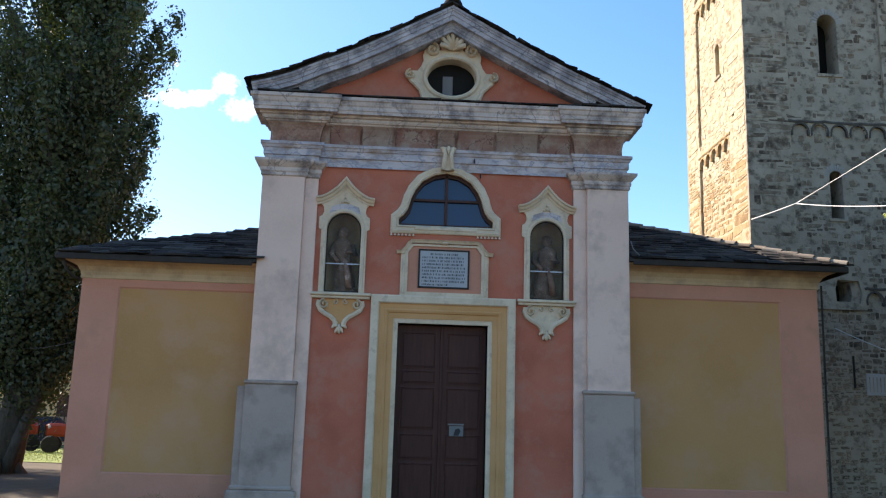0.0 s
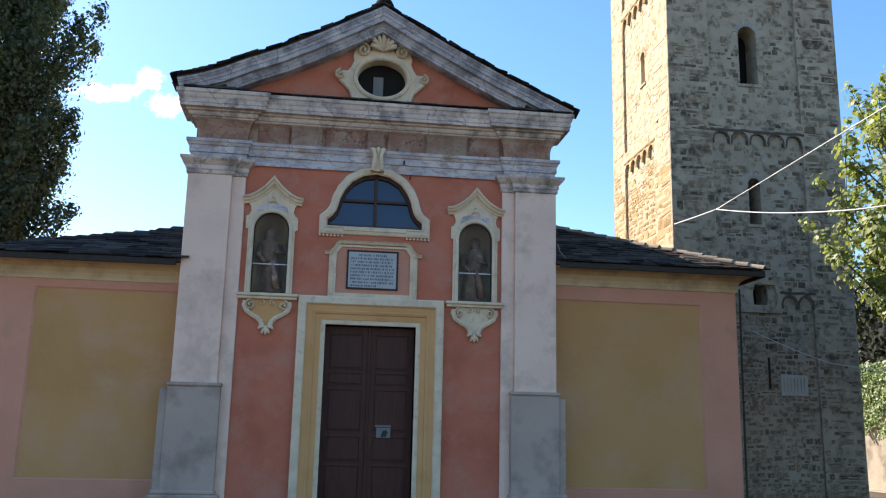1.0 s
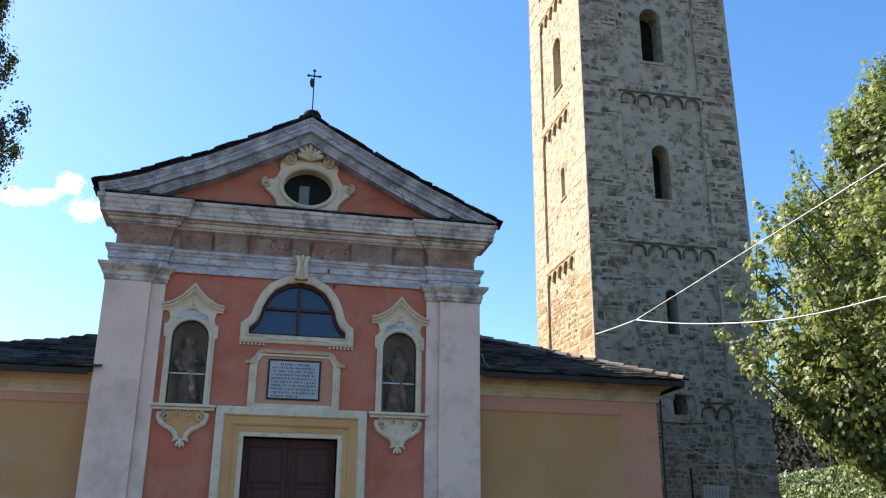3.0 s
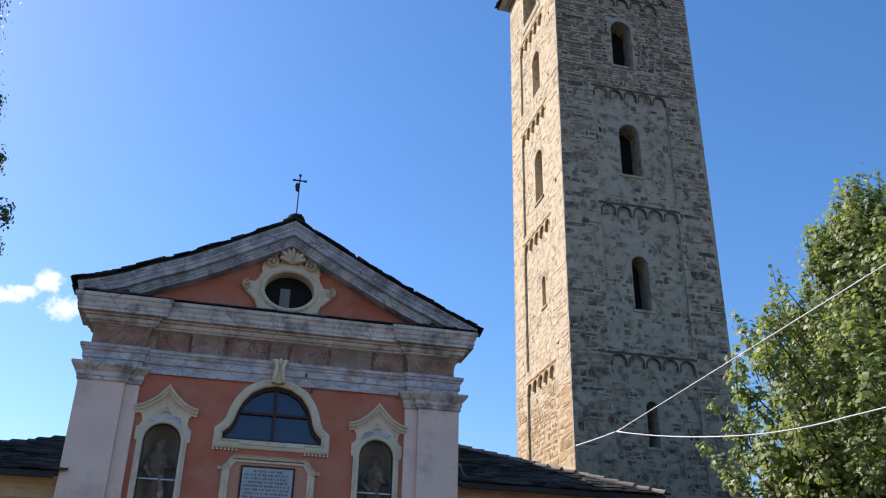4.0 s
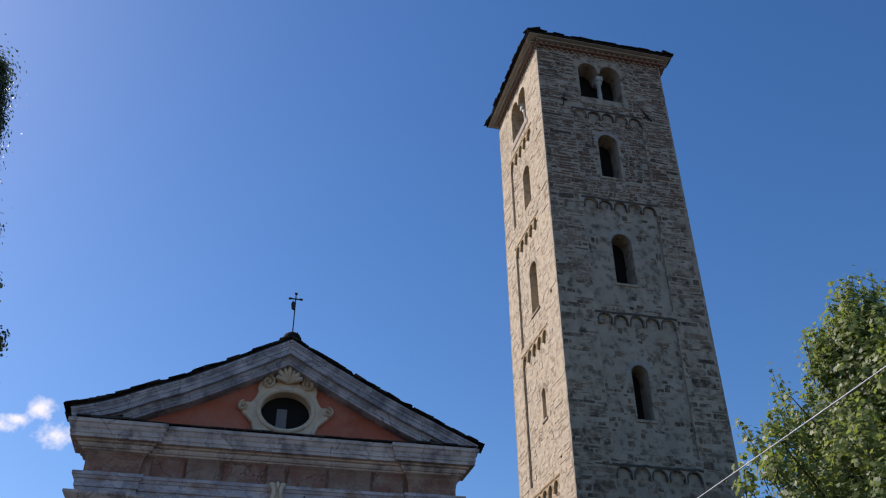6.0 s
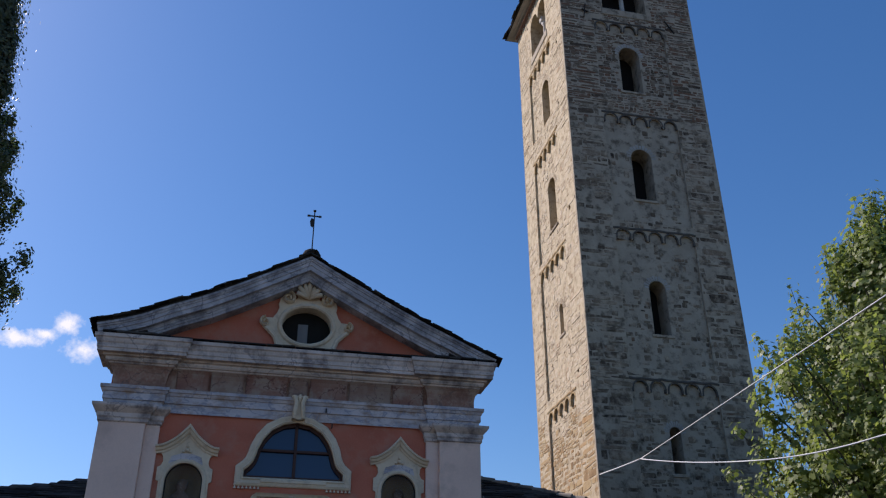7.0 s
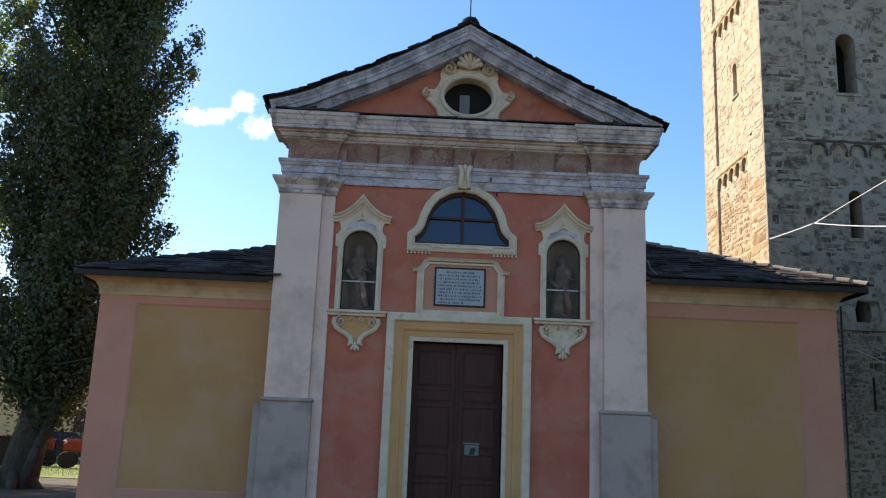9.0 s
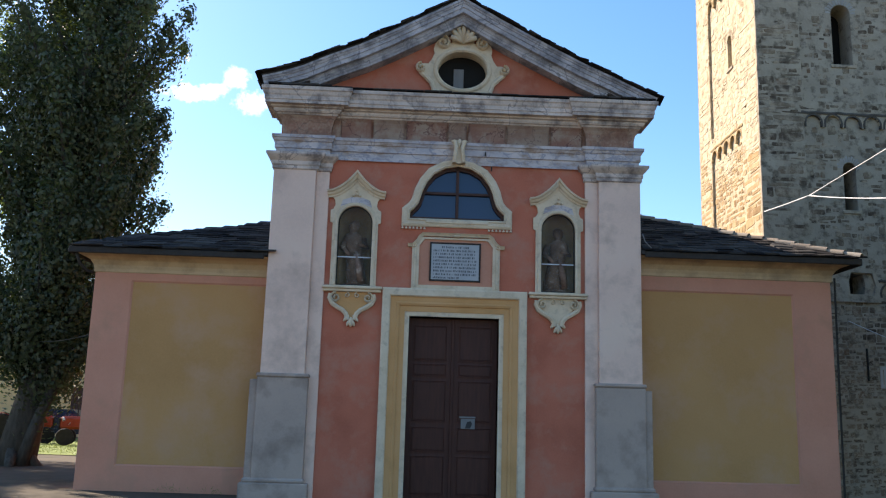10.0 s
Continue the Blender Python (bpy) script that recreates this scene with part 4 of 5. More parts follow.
def build_face(which):
    m, u0, u1, c, p0, p1, wins = face_plan(which)
    holes = [panel_outline(p0, p1, z0, zt, 5) for z0, zt in LEVELS]
    if which == "front":
        holes[-1] = [(p0, -.15), (p1, -.15), (p1, 5.08)] + arc(11.87, 5.10, .19, .22, 0, 180, 6) + [(11.66, 4.98), (11.62, 4.98)] + arc(11.41, 5.10, .19, .22, 0, 180, 6) + [(11.18, 4.86), (p0, 4.86)]
        holes.append([(10.40, 5.07), (11.02, 5.03), (11.08, 5.3), (11.0, 5.62), (10.45, 5.64), (10.38, 5.4)])
    # the left face takes the mortar that has sunlight in its colour
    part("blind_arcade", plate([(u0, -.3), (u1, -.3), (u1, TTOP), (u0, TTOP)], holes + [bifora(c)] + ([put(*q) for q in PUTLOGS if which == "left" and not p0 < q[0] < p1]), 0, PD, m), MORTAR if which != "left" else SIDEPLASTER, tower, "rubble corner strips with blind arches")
    whole = [arch_window(*w) for w in wins] + [bifora(c)]
    if which == "front":
        whole.append([(10.40, 5.08), (10.80, 5.08), (10.84, 5.30), (10.80, 5.60), (10.45, 5.62), (10.38, 5.4)])
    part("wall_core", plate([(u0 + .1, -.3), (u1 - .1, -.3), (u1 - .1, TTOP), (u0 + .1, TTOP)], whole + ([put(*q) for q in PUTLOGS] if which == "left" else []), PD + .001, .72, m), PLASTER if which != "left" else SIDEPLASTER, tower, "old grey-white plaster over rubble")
    if which not in ("front", "left"):
        return
    r = random.Random(11 if which == "front" else 23)
    blocked = [*wins, (c, .85, 23.6, 25.6)] + ([(10.66, .36, 5.0, 5.7)] if which == "front" else [])
    bags, singles = {"low": ([], []), "top": ([], [])}, 0
    z = .02
    while z < TTOP - .25:
        h = r.choice((.07, .10, .13, .16, .19)) if z < 6 else r.choice((.07, .10, .13, .17, .24)) if z < 19 else r.choice((.05, .07, .09, .13))
        u = u0 + .02
        while u < u1 - .05:
            quoin = u < p0 - .1 or u > p1
            w = min(r.uniform(.26, .95) if quoin and r.random() < .6 else r.uniform(.07, .26), u1 - .02 - u)
            # the courses wander up and down along the wall
            cu, cz = u + w / 2, z + h / 2 + r.uniform(-.02, .02) + .11 * noise.noise(Vector((u * .6, z * .7, 5.1)))
            u += w + r.choice((r.uniform(.006, .018), r.uniform(.012, .045)))
            if w < .08:
                continue
            lev = [(a, b) for a, b in LEVELS if a < cz < b - .40]
            in_panel = bool(lev) and p0 < cu < p1
            lo, hi = (p0, p1) if in_panel else (None, None)
            a, b = cu - w / 2, cu + w / 2
            if lev and not in_panel:
                if a < p0 < b:
                    b = p0 - .01
                elif a < p1 < b:
                    a = p1 + .01
            elif in_panel:
                a, b = max(a, p0 + .01), min(b, p1 - .01)
            if any(bb - .45 < cz < bb + .06 for _, bb in LEVELS) and p0 - .05 < cu < p1 + .05 and not (which == "front" and cz < 5.6 and (cu < 11.1 and cz > 4.95)):
                continue
            if b - a < .07 or inside(blocked, cu, cz, w / 2 + .02) or r.random() > density(cu + (40 if which == "left" else 0), cz, in_panel):
                continue
            d = PD if in_panel else 0.0
            k = r.randrange(24)
            hh = h * r.choice((r.uniform(.5, .8), r.uniform(.8, 1.15), r.uniform(.9, 1.5)))
            tilt = r.gauss(0, .035)
            prow = r.uniform(.002, .012) if which == "front" else r.uniform(.003, .015)
            if which == "front" and a > 9.75 and z < 6.3 and singles < 300:
                ob = new("stone", STONE_MESHES[k % 14])
                ob.parent = tower
                ob.matrix_parent_inverse = Matrix.Translation(-tower.location)
                ob.matrix_basis = Matrix.LocRotScale(m((a + b) / 2, d + .003, cz), None, (b - a, prow, hh * .93))
                singles += 1
                continue
            verts, faces = bags["top" if z > (19 if which == "front" else 9.2) + 1.5 * noise.noise(Vector((cu, 0, 7))) else "low"]
            n0 = len(verts)
            for s in SHAPES[k]:
                verts.append(tuple(m((a + b) / 2 + s.x * (b - a), d + .003 + s.y * prow, cz + s.z * hh * .93 + tilt * s.x * (b - a))))
            faces.extend([tuple(n0 + i for i in f) for f in STONE_FACES])
        z += h + r.uniform(.004, .014)
    for bag, (verts, faces) in bags.items():
        me = bpy.data.meshes.new("rubble_facing")
        me.from_pydata(verts, [], faces)
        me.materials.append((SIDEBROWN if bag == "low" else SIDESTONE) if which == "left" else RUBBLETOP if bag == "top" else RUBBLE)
        ob = new("rubble_facing", me)
        ob.parent = tower
        ob.matrix_parent_inverse = Matrix.Translation(-tower.location)
        tagged(ob, "grey and brown rubble stones" if bag == "low" else "reddish upper rubble and brick", kind="stuff")
    # string courses over the blind arches, arch rings, sills
    for lv, (_, zt) in enumerate(LEVELS):
        a0 = p0 - .06 if not (which == "front" and lv == 4) else 11.15
        n = 14
        pth = [(a0 + (p1 + .05 - a0) * i / n, zt - .02 + r.uniform(-.02, .02)) for i in range(n + 1)]
        part("string_course", moulding(pth, [(-.035, .05), (-.04, -.02), (.0, -.03), (.03, -.02), (.03, .05)], lambda a, b, d: m(a, d, b)), DARKSTONE if which == "front" else SIDEBROWN, tower, "thin dark stone string course")
        w5 = (p1 - p0) / 5
        rings = [(p1 - w5 * (k + .5), zt - .30, w5 * .39, w5 * .41) for k in range(5)]
        if which == "front" and lv == 4:
            rings = [(11.87, 5.10, .19, .22), (11.41, 5.10, .19, .22)]
        for cx, cz, rx, rz in rings:
            pth = [(cx + rx, cz - .1)] + arc(cx, cz, rx + r.uniform(-.012, .012), rz + r.uniform(-.02, .02), 0, 180, 8) + [(cx - rx, cz - .1)]
            part("arch_ring", moulding(pth, [(.004, PD), (.004, -.012), (-.04, -.012), (-.045, .004)], lambda a, b, d: m(a, d, b)), DARKSTONE if which == "front" else SIDEBROWN, tower)
    for wc, half, z0, z1 in wins:
        n = 13
        for i in range(n):
            bm = bmesh.new()
            a0, a1 = math.pi * i / n + .03, math.pi * (i + 1) / n - .03
            zc = z1 - half
            ri, ro = half + .01, half + .15 + .03 * (i % 2)
            P = [(ri, a0), (ri, a1), (ro, a1), (ro, a0)]
            A = [bm.verts.new(m(wc + q * math.cos(t), PD - .008, zc + q * math.sin(t))) for q, t in P]
            B = [bm.verts.new(m(wc + q * math.cos(t), PD + .002, zc + q * math.sin(t))) for q, t in P]
            bm.faces.new(A)
            for j in range(4):
                bm.faces.new((A[j], A[(j + 1) % 4], B[(j + 1) % 4], B[j]))
            part("voussoir", bm, VOUSSOIR if which == "front" else SIDESTONE, tower)
        s = [m(wc - half - .08, PD - .035, z0 - .10), m(wc + half + .08, .20, z0 - .01)]
        part("window_sill", boxed(min(s[0].x, s[1].x), max(s[0].x, s[1].x), min(s[0].y, s[1].y), max(s[0].y, s[1].y), z0 - .10, z0 - .01, .01), MORTAR, tower)
    s = [m(c - .92, -.03, 0), m(c + .92, .2, 0)]
    part("belfry_sill", boxed(min(s[0].x, s[1].x), max(s[0].x, s[1].x), min(s[0].y, s[1].y), max(s[0].y, s[1].y), 23.45, 23.74, .02), PLASTER, tower, "pale stone belfry sill")


for which in FACES:
    build_face(which)
for which in FACES:
    m, u0, u1, c = *FACES[which], (10.66 if which in ("front", "back") else 7.36)
    at = m(c, .30, 0)
    col = part("colonnette", lathe([(.12, 23.76), (.12, 23.84), (.085, 23.9), (.08, 24.7), (.10, 24.74), (.15, 24.86)], 12, Matrix.Translation(at)), SLAB, tower, "pale stone colonnette", True)
    a, b = m(c - .13, .12, 0), m(c + .13, .62, 0)
    part("impost_block", boxed(min(a.x, b.x), max(a.x, b.x), min(a.y, b.y), max(a.y, b.y), 24.86, 25.10, .03), SLAB, col)
# solid near-black filler, added to keep the window openings dark
part("shade_core", boxed(TX0 + .76, TX1 - .76, TY0 + .76, TY1 - .76, 0, 25.75, 0), DARKVOID, tower, "near-black block that stands for the unlit inside of the tower")

# eaves
for which in FACES:
    m, u0, u1 = FACES[which]
    u0, u1 = (TX0, TX1) if which in ("front", "back") else (TY0, TY1)
    for row, (z, out) in enumerate(((25.88, .05), (26.03, .11))):
        q = u0 + .02 + .1 * row
        while q < u1 - .1 and which in ("front", "left"):
            a, b = m(q, -out, 0), m(q + .11, .05, 0)
            part("dentil", boxed(min(a.x, b.x), max(a.x, b.x), min(a.y, b.y), max(a.y, b.y), z, z + .10, 0), DENTIL, tower)
            q += .22
    for z, out in ((25.985, .13), (26.14, .22)):
        a, b = m(u0 - .0, -out, 0), m(u1 + .0, .05, 0)
        part("eave_band", boxed(min(a.x, b.x), max(a.x, b.x), min(a.y, b.y), max(a.y, b.y), z, z + .05, .01), DENTIL if z < 26.1 else SLAB, tower)
bm = bmesh.new()
E = .42
base = [bm.verts.new((x, y, 26.22)) for x, y in ((TX0 - E, TY0 - E), (TX1 + E, TY0 - E), (TX1 + E, TY1 + E), (TX0 - E, TY1 + E))]
over = [bm.verts.new(v.co + Vector((0, 0, .045))) for v in base]
tip = bm.verts.new(((TX0 + TX1) / 2, (TY0 + TY1) / 2, 27.75))
bm.faces.new(base)
for i in range(4):
    j = (i + 1) % 4
    bm.faces.new((base[i], base[j], over[j], over[i]))
    bm.faces.new((over[i], over[j], tip))
# brown underside of the eaves; the pale colour stands in for more light
part("eave_soffit", boxed(TX0 - E + .05, TX1 + E - .05, TY0 - E + .05, TY1 + E - .05, 26.192, 26.217, .005), VOUSSOIR, tower, "brown eave underside, coloured pale to offset its shade")
troof = part("tower_roof", bm, SLATEMASS, tower, "low pyramid roof of dark slates")
for (ax, ay), (bx, by), turn in (((TX0 - E, TY0 - E), (TX1 + E, TY0 - E), 0), ((TX0 - E, TY1 + E), (TX0 - E, TY0 - E), -90), ((TX1 + E, TY0 - E), (TX1 + E, TY1 + E), 90)):
    n = 17
    for k in range(n):
        t = (k + .5) / n
        p = Vector((ax + (bx - ax) * t, ay + (by - ay) * t, 26.275))
        m4 = Matrix.Translation(p) @ Matrix.Rotation(radians(turn), 4, "Z") @ Matrix.Translation((0, rnd.uniform(-.10, -.02), rnd.uniform(0, .02))) @ Matrix.Rotation(radians(rnd.uniform(14, 24)), 4, "X") @ Matrix.Rotation(radians(rnd.uniform(-6, 6)), 4, "Z")
        lay(SLATES, "slate", m4, troof)

# ironwork and slab on the tower
part("wall_anchor", boxed(10.79, 10.83, 5.02, 5.11, 2.86, 3.68, .01), IRON, tower, "rusted iron wall anchor")
for ax, az in ((9.12, 23.45), (12.32, 23.28)):
    bm = bmesh.new()
    for turn, long in ((-8, .30), (64, .12)) if ax < 10 else ((32, .30), (-50, .10)):
        box(bm, -.014, .014, -.05, -.01, -long, long, 0, Matrix.Translation((ax, TY0 - .01, az)) @ Matrix.Rotation(radians(-turn), 4, "Y"))
    part("wall_anchor", bm, IRON, tower, "crossed iron wall anchor")
slab = part("wall_slab", boxed(11.12, 11.88, 5.05, 5.115, 2.69, 3.24, .012), SLAB, tower, "pale carved stone tablet with worn lines")
for k in range(7):
    part("letter_bar", boxed(11.19 + k * .095, 11.215 + k * .095, 5.047, 5.052, 2.78, 3.16, 0), MORTAR, slab)


# ---- leaves and trees ----
LOBED = [(0, 0), (.42, .10), (.30, .30), (.50, .55), (.22, .55), (0, 1.0), (-.22, .55), (-.50, .55), (-.30, .30), (-.42, .10)]
RHOMB = [(0, 0), (.36, .42), (0, 1.0), (-.36, .42)]
SPEAR = [(0, 0), (.06, .3), (0, 1.0), (-.06, .3)]


def leaf_mesh(name, centres, sizes, shape, mat, seed, normals=None, droop=0.6):
    """One mesh of many small leaves, each a flat blade of its own tilt."""
    g = np.random.default_rng(seed)
    n = len(centres)
    nor = g.normal(size=(n, 3)) if normals is None else normals + droop * g.normal(size=(n, 3))
    nor /= np.linalg.norm(nor, axis=1, keepdims=True)
    ref = g.normal(size=(n, 3))
    a = np.cross(nor, ref)
    a /= np.linalg.norm(a, axis=1, keepdims=True)
    b = np.cross(nor, a)
    k = len(shape)
    s = np.array(shape)
    v = (np.asarray(centres)[:, None, :] + np.asarray(sizes)[:, None, None] * (s[None, :, :1] * a[:, None, :] + (s[None, :, 1:] - .5) * b[:, None, :])).reshape(-1, 3)
    me = bpy.data.meshes.new(name)
    me.vertices.add(n * k)
    me.vertices.foreach_set("co", v.astype(np.float32).ravel())
    me.loops.add(n * k)
    me.loops.foreach_set("vertex_index", np.arange(n * k, dtype=np.int32))
    me.polygons.add(n)
    me.polygons.foreach_set("loop_start", np.arange(0, n * k, k, dtype=np.int32))
    me.update(calc_edges=True)
    me.validate()
    me.materials.append(mat)
    return me


def set_leaves(name, me, parent, label):
    ob = new(name, me)
    ob.parent = parent
    if parent is not None and parent.data is None:
        ob.matrix_parent_inverse = Matrix.Translation(-parent.location)
    return tagged(ob, label)


def poplar(at, profile, label, seed, leaf, clumps, per, size, lean=0.0):
    r, g = random.Random(seed), np.random.default_rng(seed)
    x, y = at
    z0 = ground_height(x, y)
    tree = thing("poplar_tree", label, "tree", (x, y, z0))
    top = profile[-1][0]
    axis = lambda h: x + lean * min(1, max(0, h) / 6)
    bm = tube([(axis(i * top / 9) + .10 * math.sin(i * .9), y + .08 * math.cos(i), z0 - .15 + i * top / 9) for i in range(9)], [.52, .36, .30, .26, .21, .16, .12, .08, .04], 12)
    for k in range(5):
        a = k * 1.257
        tube([(x + .3 * math.cos(a), y + .3 * math.sin(a), z0 + .35), (x + .55 * math.cos(a), y + .55 * math.sin(a), z0 + .05), (x + .8 * math.cos(a), y + .8 * math.sin(a), z0 - .1)], [.16, .13, .05], 7, bm)
    part("trunk", bm, BARK, tree, "", True)
    zs, rs = [p[0] for p in profile], [p[1] for p in profile]
    cents = []
    limbs = bmesh.new()
    for k in range(clumps // 7):
        # a steep branch with a plume of leaf clumps along its outer part
        z = zs[0] + (zs[-1] - zs[0]) * r.random() ** .9
        a = r.uniform(0, 2 * math.pi)
        rad = float(np.interp(z, zs, rs)) * (1 + .16 * math.sin(3 * a + z * 1.1) + .10 * math.sin(z * 2.3 + a)) * r.uniform(.92, 1.34)
        rise = r.uniform(1.1, 1.9) * rad
        tip = np.array((axis(z) + rad * math.cos(a), y + rad * math.sin(a), z))
        low = max(1.6, z - rise)
        foot = np.array((axis(low), y, low))
        tube([tuple(foot), tuple(foot * .45 + tip * .55 - np.array((0, 0, .1 * rad))), tuple(tip)], [.07, .045, .012], 5, limbs)
        for i in range(7):
            f = .28 + .72 * i / 6
            c = foot + (tip - foot) * f
            w = (.30, .29, .28, .26, .23, .18, .11)[i]
            n = int(per * (1.1, 1.1, 1.15, 1.15, 1.15, 1.0, .75)[i])
            cents.append(c + g.normal(size=(n, 3)) * np.array((w, w, w * 1.7)))
    tagged(part("inner_branchwork", limbs, BARK, tree, "thin inner branches"), kind="stuff")
    cents = np.concatenate(cents)
    set_leaves("crown", leaf_mesh("crown", cents, g.uniform(.6, 1.2, len(cents)) * size, RHOMB, leaf, seed), tree, "dense dark green upright foliage")
    return tree


pop = poplar((-10.75, 6.4), [(3.2, 1.05), (5, 1.5), (7, 1.75), (9, 1.92), (12, 2.2), (14, 1.75), (16, 1.2), (18.5, .62), (20.5, .35), (22, .1)],
             "tall dark green poplar with a furrowed trunk beside the church", 3, POPLARLEAF, 1540, 175, .125, .82)
part("fork_limb", tube([(-10.5, 6.2, .1), (-10.15, 6.15, 1.2), (-9.75, 6.1, 2.3), (-9.3, 6.2, 3.6)], [.2, .15, .13, .1], 9), BARK, pop, "leaning lower limb", True)
g9 = np.random.default_rng(99)
skirt = np.concatenate([np.array((cx, cy, cz)) + g9.normal(size=(90, 3)) * (.4, .3, .35) for cx, cy, cz in ((-9.3, 6.3, 3.6), (-8.9, 6.0, 3.5), (-9.7, 5.8, 3.4), (-8.6, 6.4, 3.6), (-9.0, 5.7, 4.1), (-10.6, 5.6, 3.0), (-11.4, 5.8, 2.9), (-9.4, 6.0, 3.0))])
set_leaves("lower_foliage", leaf_mesh("lower_foliage", skirt, g9.uniform(.07, .13, len(skirt)), RHOMB, POPLARLEAF, 12), pop, "loose hanging lower leaves")
poplar((-17.2, 10.5), [(1.4, 1.8), (3, 2.6), (5, 3.0), (9, 3.3), (13, 3.2), (17, 2.2), (20, .6)], "sunlit green poplar behind the churchyard", 8, FARLEAF, 560, 150, .15)


def maple(at, seed, label):
    r, g = random.Random(seed), np.random.default_rng(seed)
    x, y = at
    z0 = ground_height(x, y)
    tree = thing("maple_tree", label, "tree", (x, y, z0))
    part("trunk", tube([(x, y, z0 - .1), (x + .1, y, 1.6), (x - .05, y + .1, 3.1), (x + .1, y, 5.3), (x, y, 7.8), (x + .2, y, 9.7)], [.42, .30, .26, .20, .12, .05], 12), BARK, tree, "", True)
    limbs, cents, outs = bmesh.new(), [], []
    zs, rs = (3.2, 4.0, 4.9, 5.85, 6.7, 7.4, 8.05, 9.25, 10.3, 11.0), (1.4, 2.3, 2.9, 3.75, 3.95, 3.45, 2.9, 2.15, 1.3, .4)
    for k in range(430):
        z = r.uniform(zs[0], zs[-1])
        a = r.uniform(0, 2 * math.pi)
        lump = 1 + .16 * noise.noise(Vector((math.cos(a) * 1.6, math.sin(a) * 1.6, z * .5))) + .10 * noise.noise(Vector((a * 2, z * 1.3, 1)))
        rad = float(np.interp(z, zs, rs)) * lump * r.uniform(.72, 1.06)
        tip = np.array((x + rad * math.cos(a), y + rad * math.sin(a), z))
        foot = np.array((x, y, max(2.9, z - r.uniform(.5, 1.0) * rad - .7)))
        bend = foot * .4 + tip * .6 - np.array((0, 0, .18 * rad))
        tube([tuple(foot), tuple(bend), tuple(tip)], [.06, .035, .008], 5, limbs)
        for i in range(6):
            f = .35 + .65 * i / 5
            c = (1 - f) ** 2 * foot + 2 * f * (1 - f) * bend + f * f * tip
            w = (.26, .24, .22, .18, .14, .09)[i]
            n = (80, 80, 74, 62, 46, 28)[i]
            cents.append(c + g.normal(size=(n, 3)) * (w, w, w * .9))
            outs.append(np.tile(np.array((.35 * math.cos(a) - .3, .35 * math.sin(a) - .2, .65)), (n, 1)))
        if k % 2 == 0 and z > 5:
            # an upright leafy shoot that stands clear of the crown
            up = tip + np.array((.1 * math.cos(a) + r.uniform(-.2, .2), .1 * math.sin(a) + r.uniform(-.2, .2), r.uniform(.45, 1.0)))
            tube([tuple(tip - (0, 0, .3)), tuple(up)], [.016, .005], 4, limbs)
            for i in range(7):
                c = tip + (up - tip) * (i / 6)
                n, w = (16, 15, 13, 11, 9, 7, 5)[i], (.17, .16, .14, .12, .10, .08, .06)[i]
                cents.append(c + g.normal(size=(n, 3)) * (w, w, .08))
                outs.append(np.tile(np.array((.3 * math.cos(a), .3 * math.sin(a), .6)), (n, 1)))
    tagged(part("inner_branchwork", limbs, BARK, tree, "thin inner branches"), kind="stuff")
    cents, outs = np.concatenate(cents), np.concatenate(outs)
    set_leaves("crown", leaf_mesh("crown", cents, g.uniform(.075, .145, len(cents)), LOBED, MAPLELEAF, seed, outs, .6), tree, "broad lobed green leaves")
    return tree


maple((12.49, -2.21), 5, "broad green maple tree at the edge of the churchyard")

# ---- boundary wall, ivy, hedge ----
bw = part("boundary_wall", plate([(-3, -.3), (22, -.3), (22, 3.75), (-3, 3.75)], [], 18.40, 18.85, lambda u, d, z: Vector((d, u, z + .06 * math.sin(u * 1.7)))), WALLSTONE, None, "pale rendered boundary wall of rough stone")
tagged(bw, category="wall", kind="structure")
gi = np.random.default_rng(17)
n = 26000
iy = gi.uniform(-2.5, 21, n)
low = 2.0 + .35 * np.sin(iy * 1.3) * np.sin(iy * 3.1 + 1) + .15 * np.sin(iy * 7)
iz = low + (4.25 - low) * gi.uniform(0, 1, n) ** .9
ix = 18.34 - np.abs(gi.normal(size=n)) * .13 - .10 * np.sin(iy * 2.2 + iz * 3) ** 2
ivy = new("ivy", leaf_mesh("ivy", np.stack([ix, iy, iz], 1), gi.uniform(.07, .15, n), RHOMB, IVYLEAF, 6, np.tile(np.array((-1.0, -.2, .6)), (n, 1)), .5))
tagged(ivy, "bright green ivy hanging over the boundary wall", "ivy", kind="stuff")
# hedge and bank carry their shade in the leaf colour
n = 26000
hx, hy = gi.uniform(19.0, 22.5, n), gi.uniform(-1, 22, n)
hz = gi.uniform(3.6, 7.6, n) + .5 * np.sin(hy * 1.2)
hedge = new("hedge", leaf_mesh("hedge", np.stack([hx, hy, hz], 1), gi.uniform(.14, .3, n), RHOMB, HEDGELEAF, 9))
tagged(hedge, "foliage behind the boundary wall with shade painted into its leaf colour", "hedge", kind="stuff")
tagged(part("hedge_bank", boxed(19.6, 23, -3, 22, -.2, 6.3, .2), HEDGELEAF, None, "overgrown bank behind the boundary wall with shade painted into its colour"), category="bank", kind="structure")
bm = bmesh.new()
grid = [[bm.verts.new((x, y, ground_height(x, y) + .012)) for x in (17.2, 17.8, 18.4)] for y in range(-2, 22)]
for a, b in zip(grid, grid[1:]):
    for i in range(2):
        bm.faces.new((a[i], a[i + 1], b[i + 1], b[i]))
tagged(part("pavement", bm, WALLSTONE, None, "pale concrete strip at the foot of the wall"), category="pavement", kind="structure")


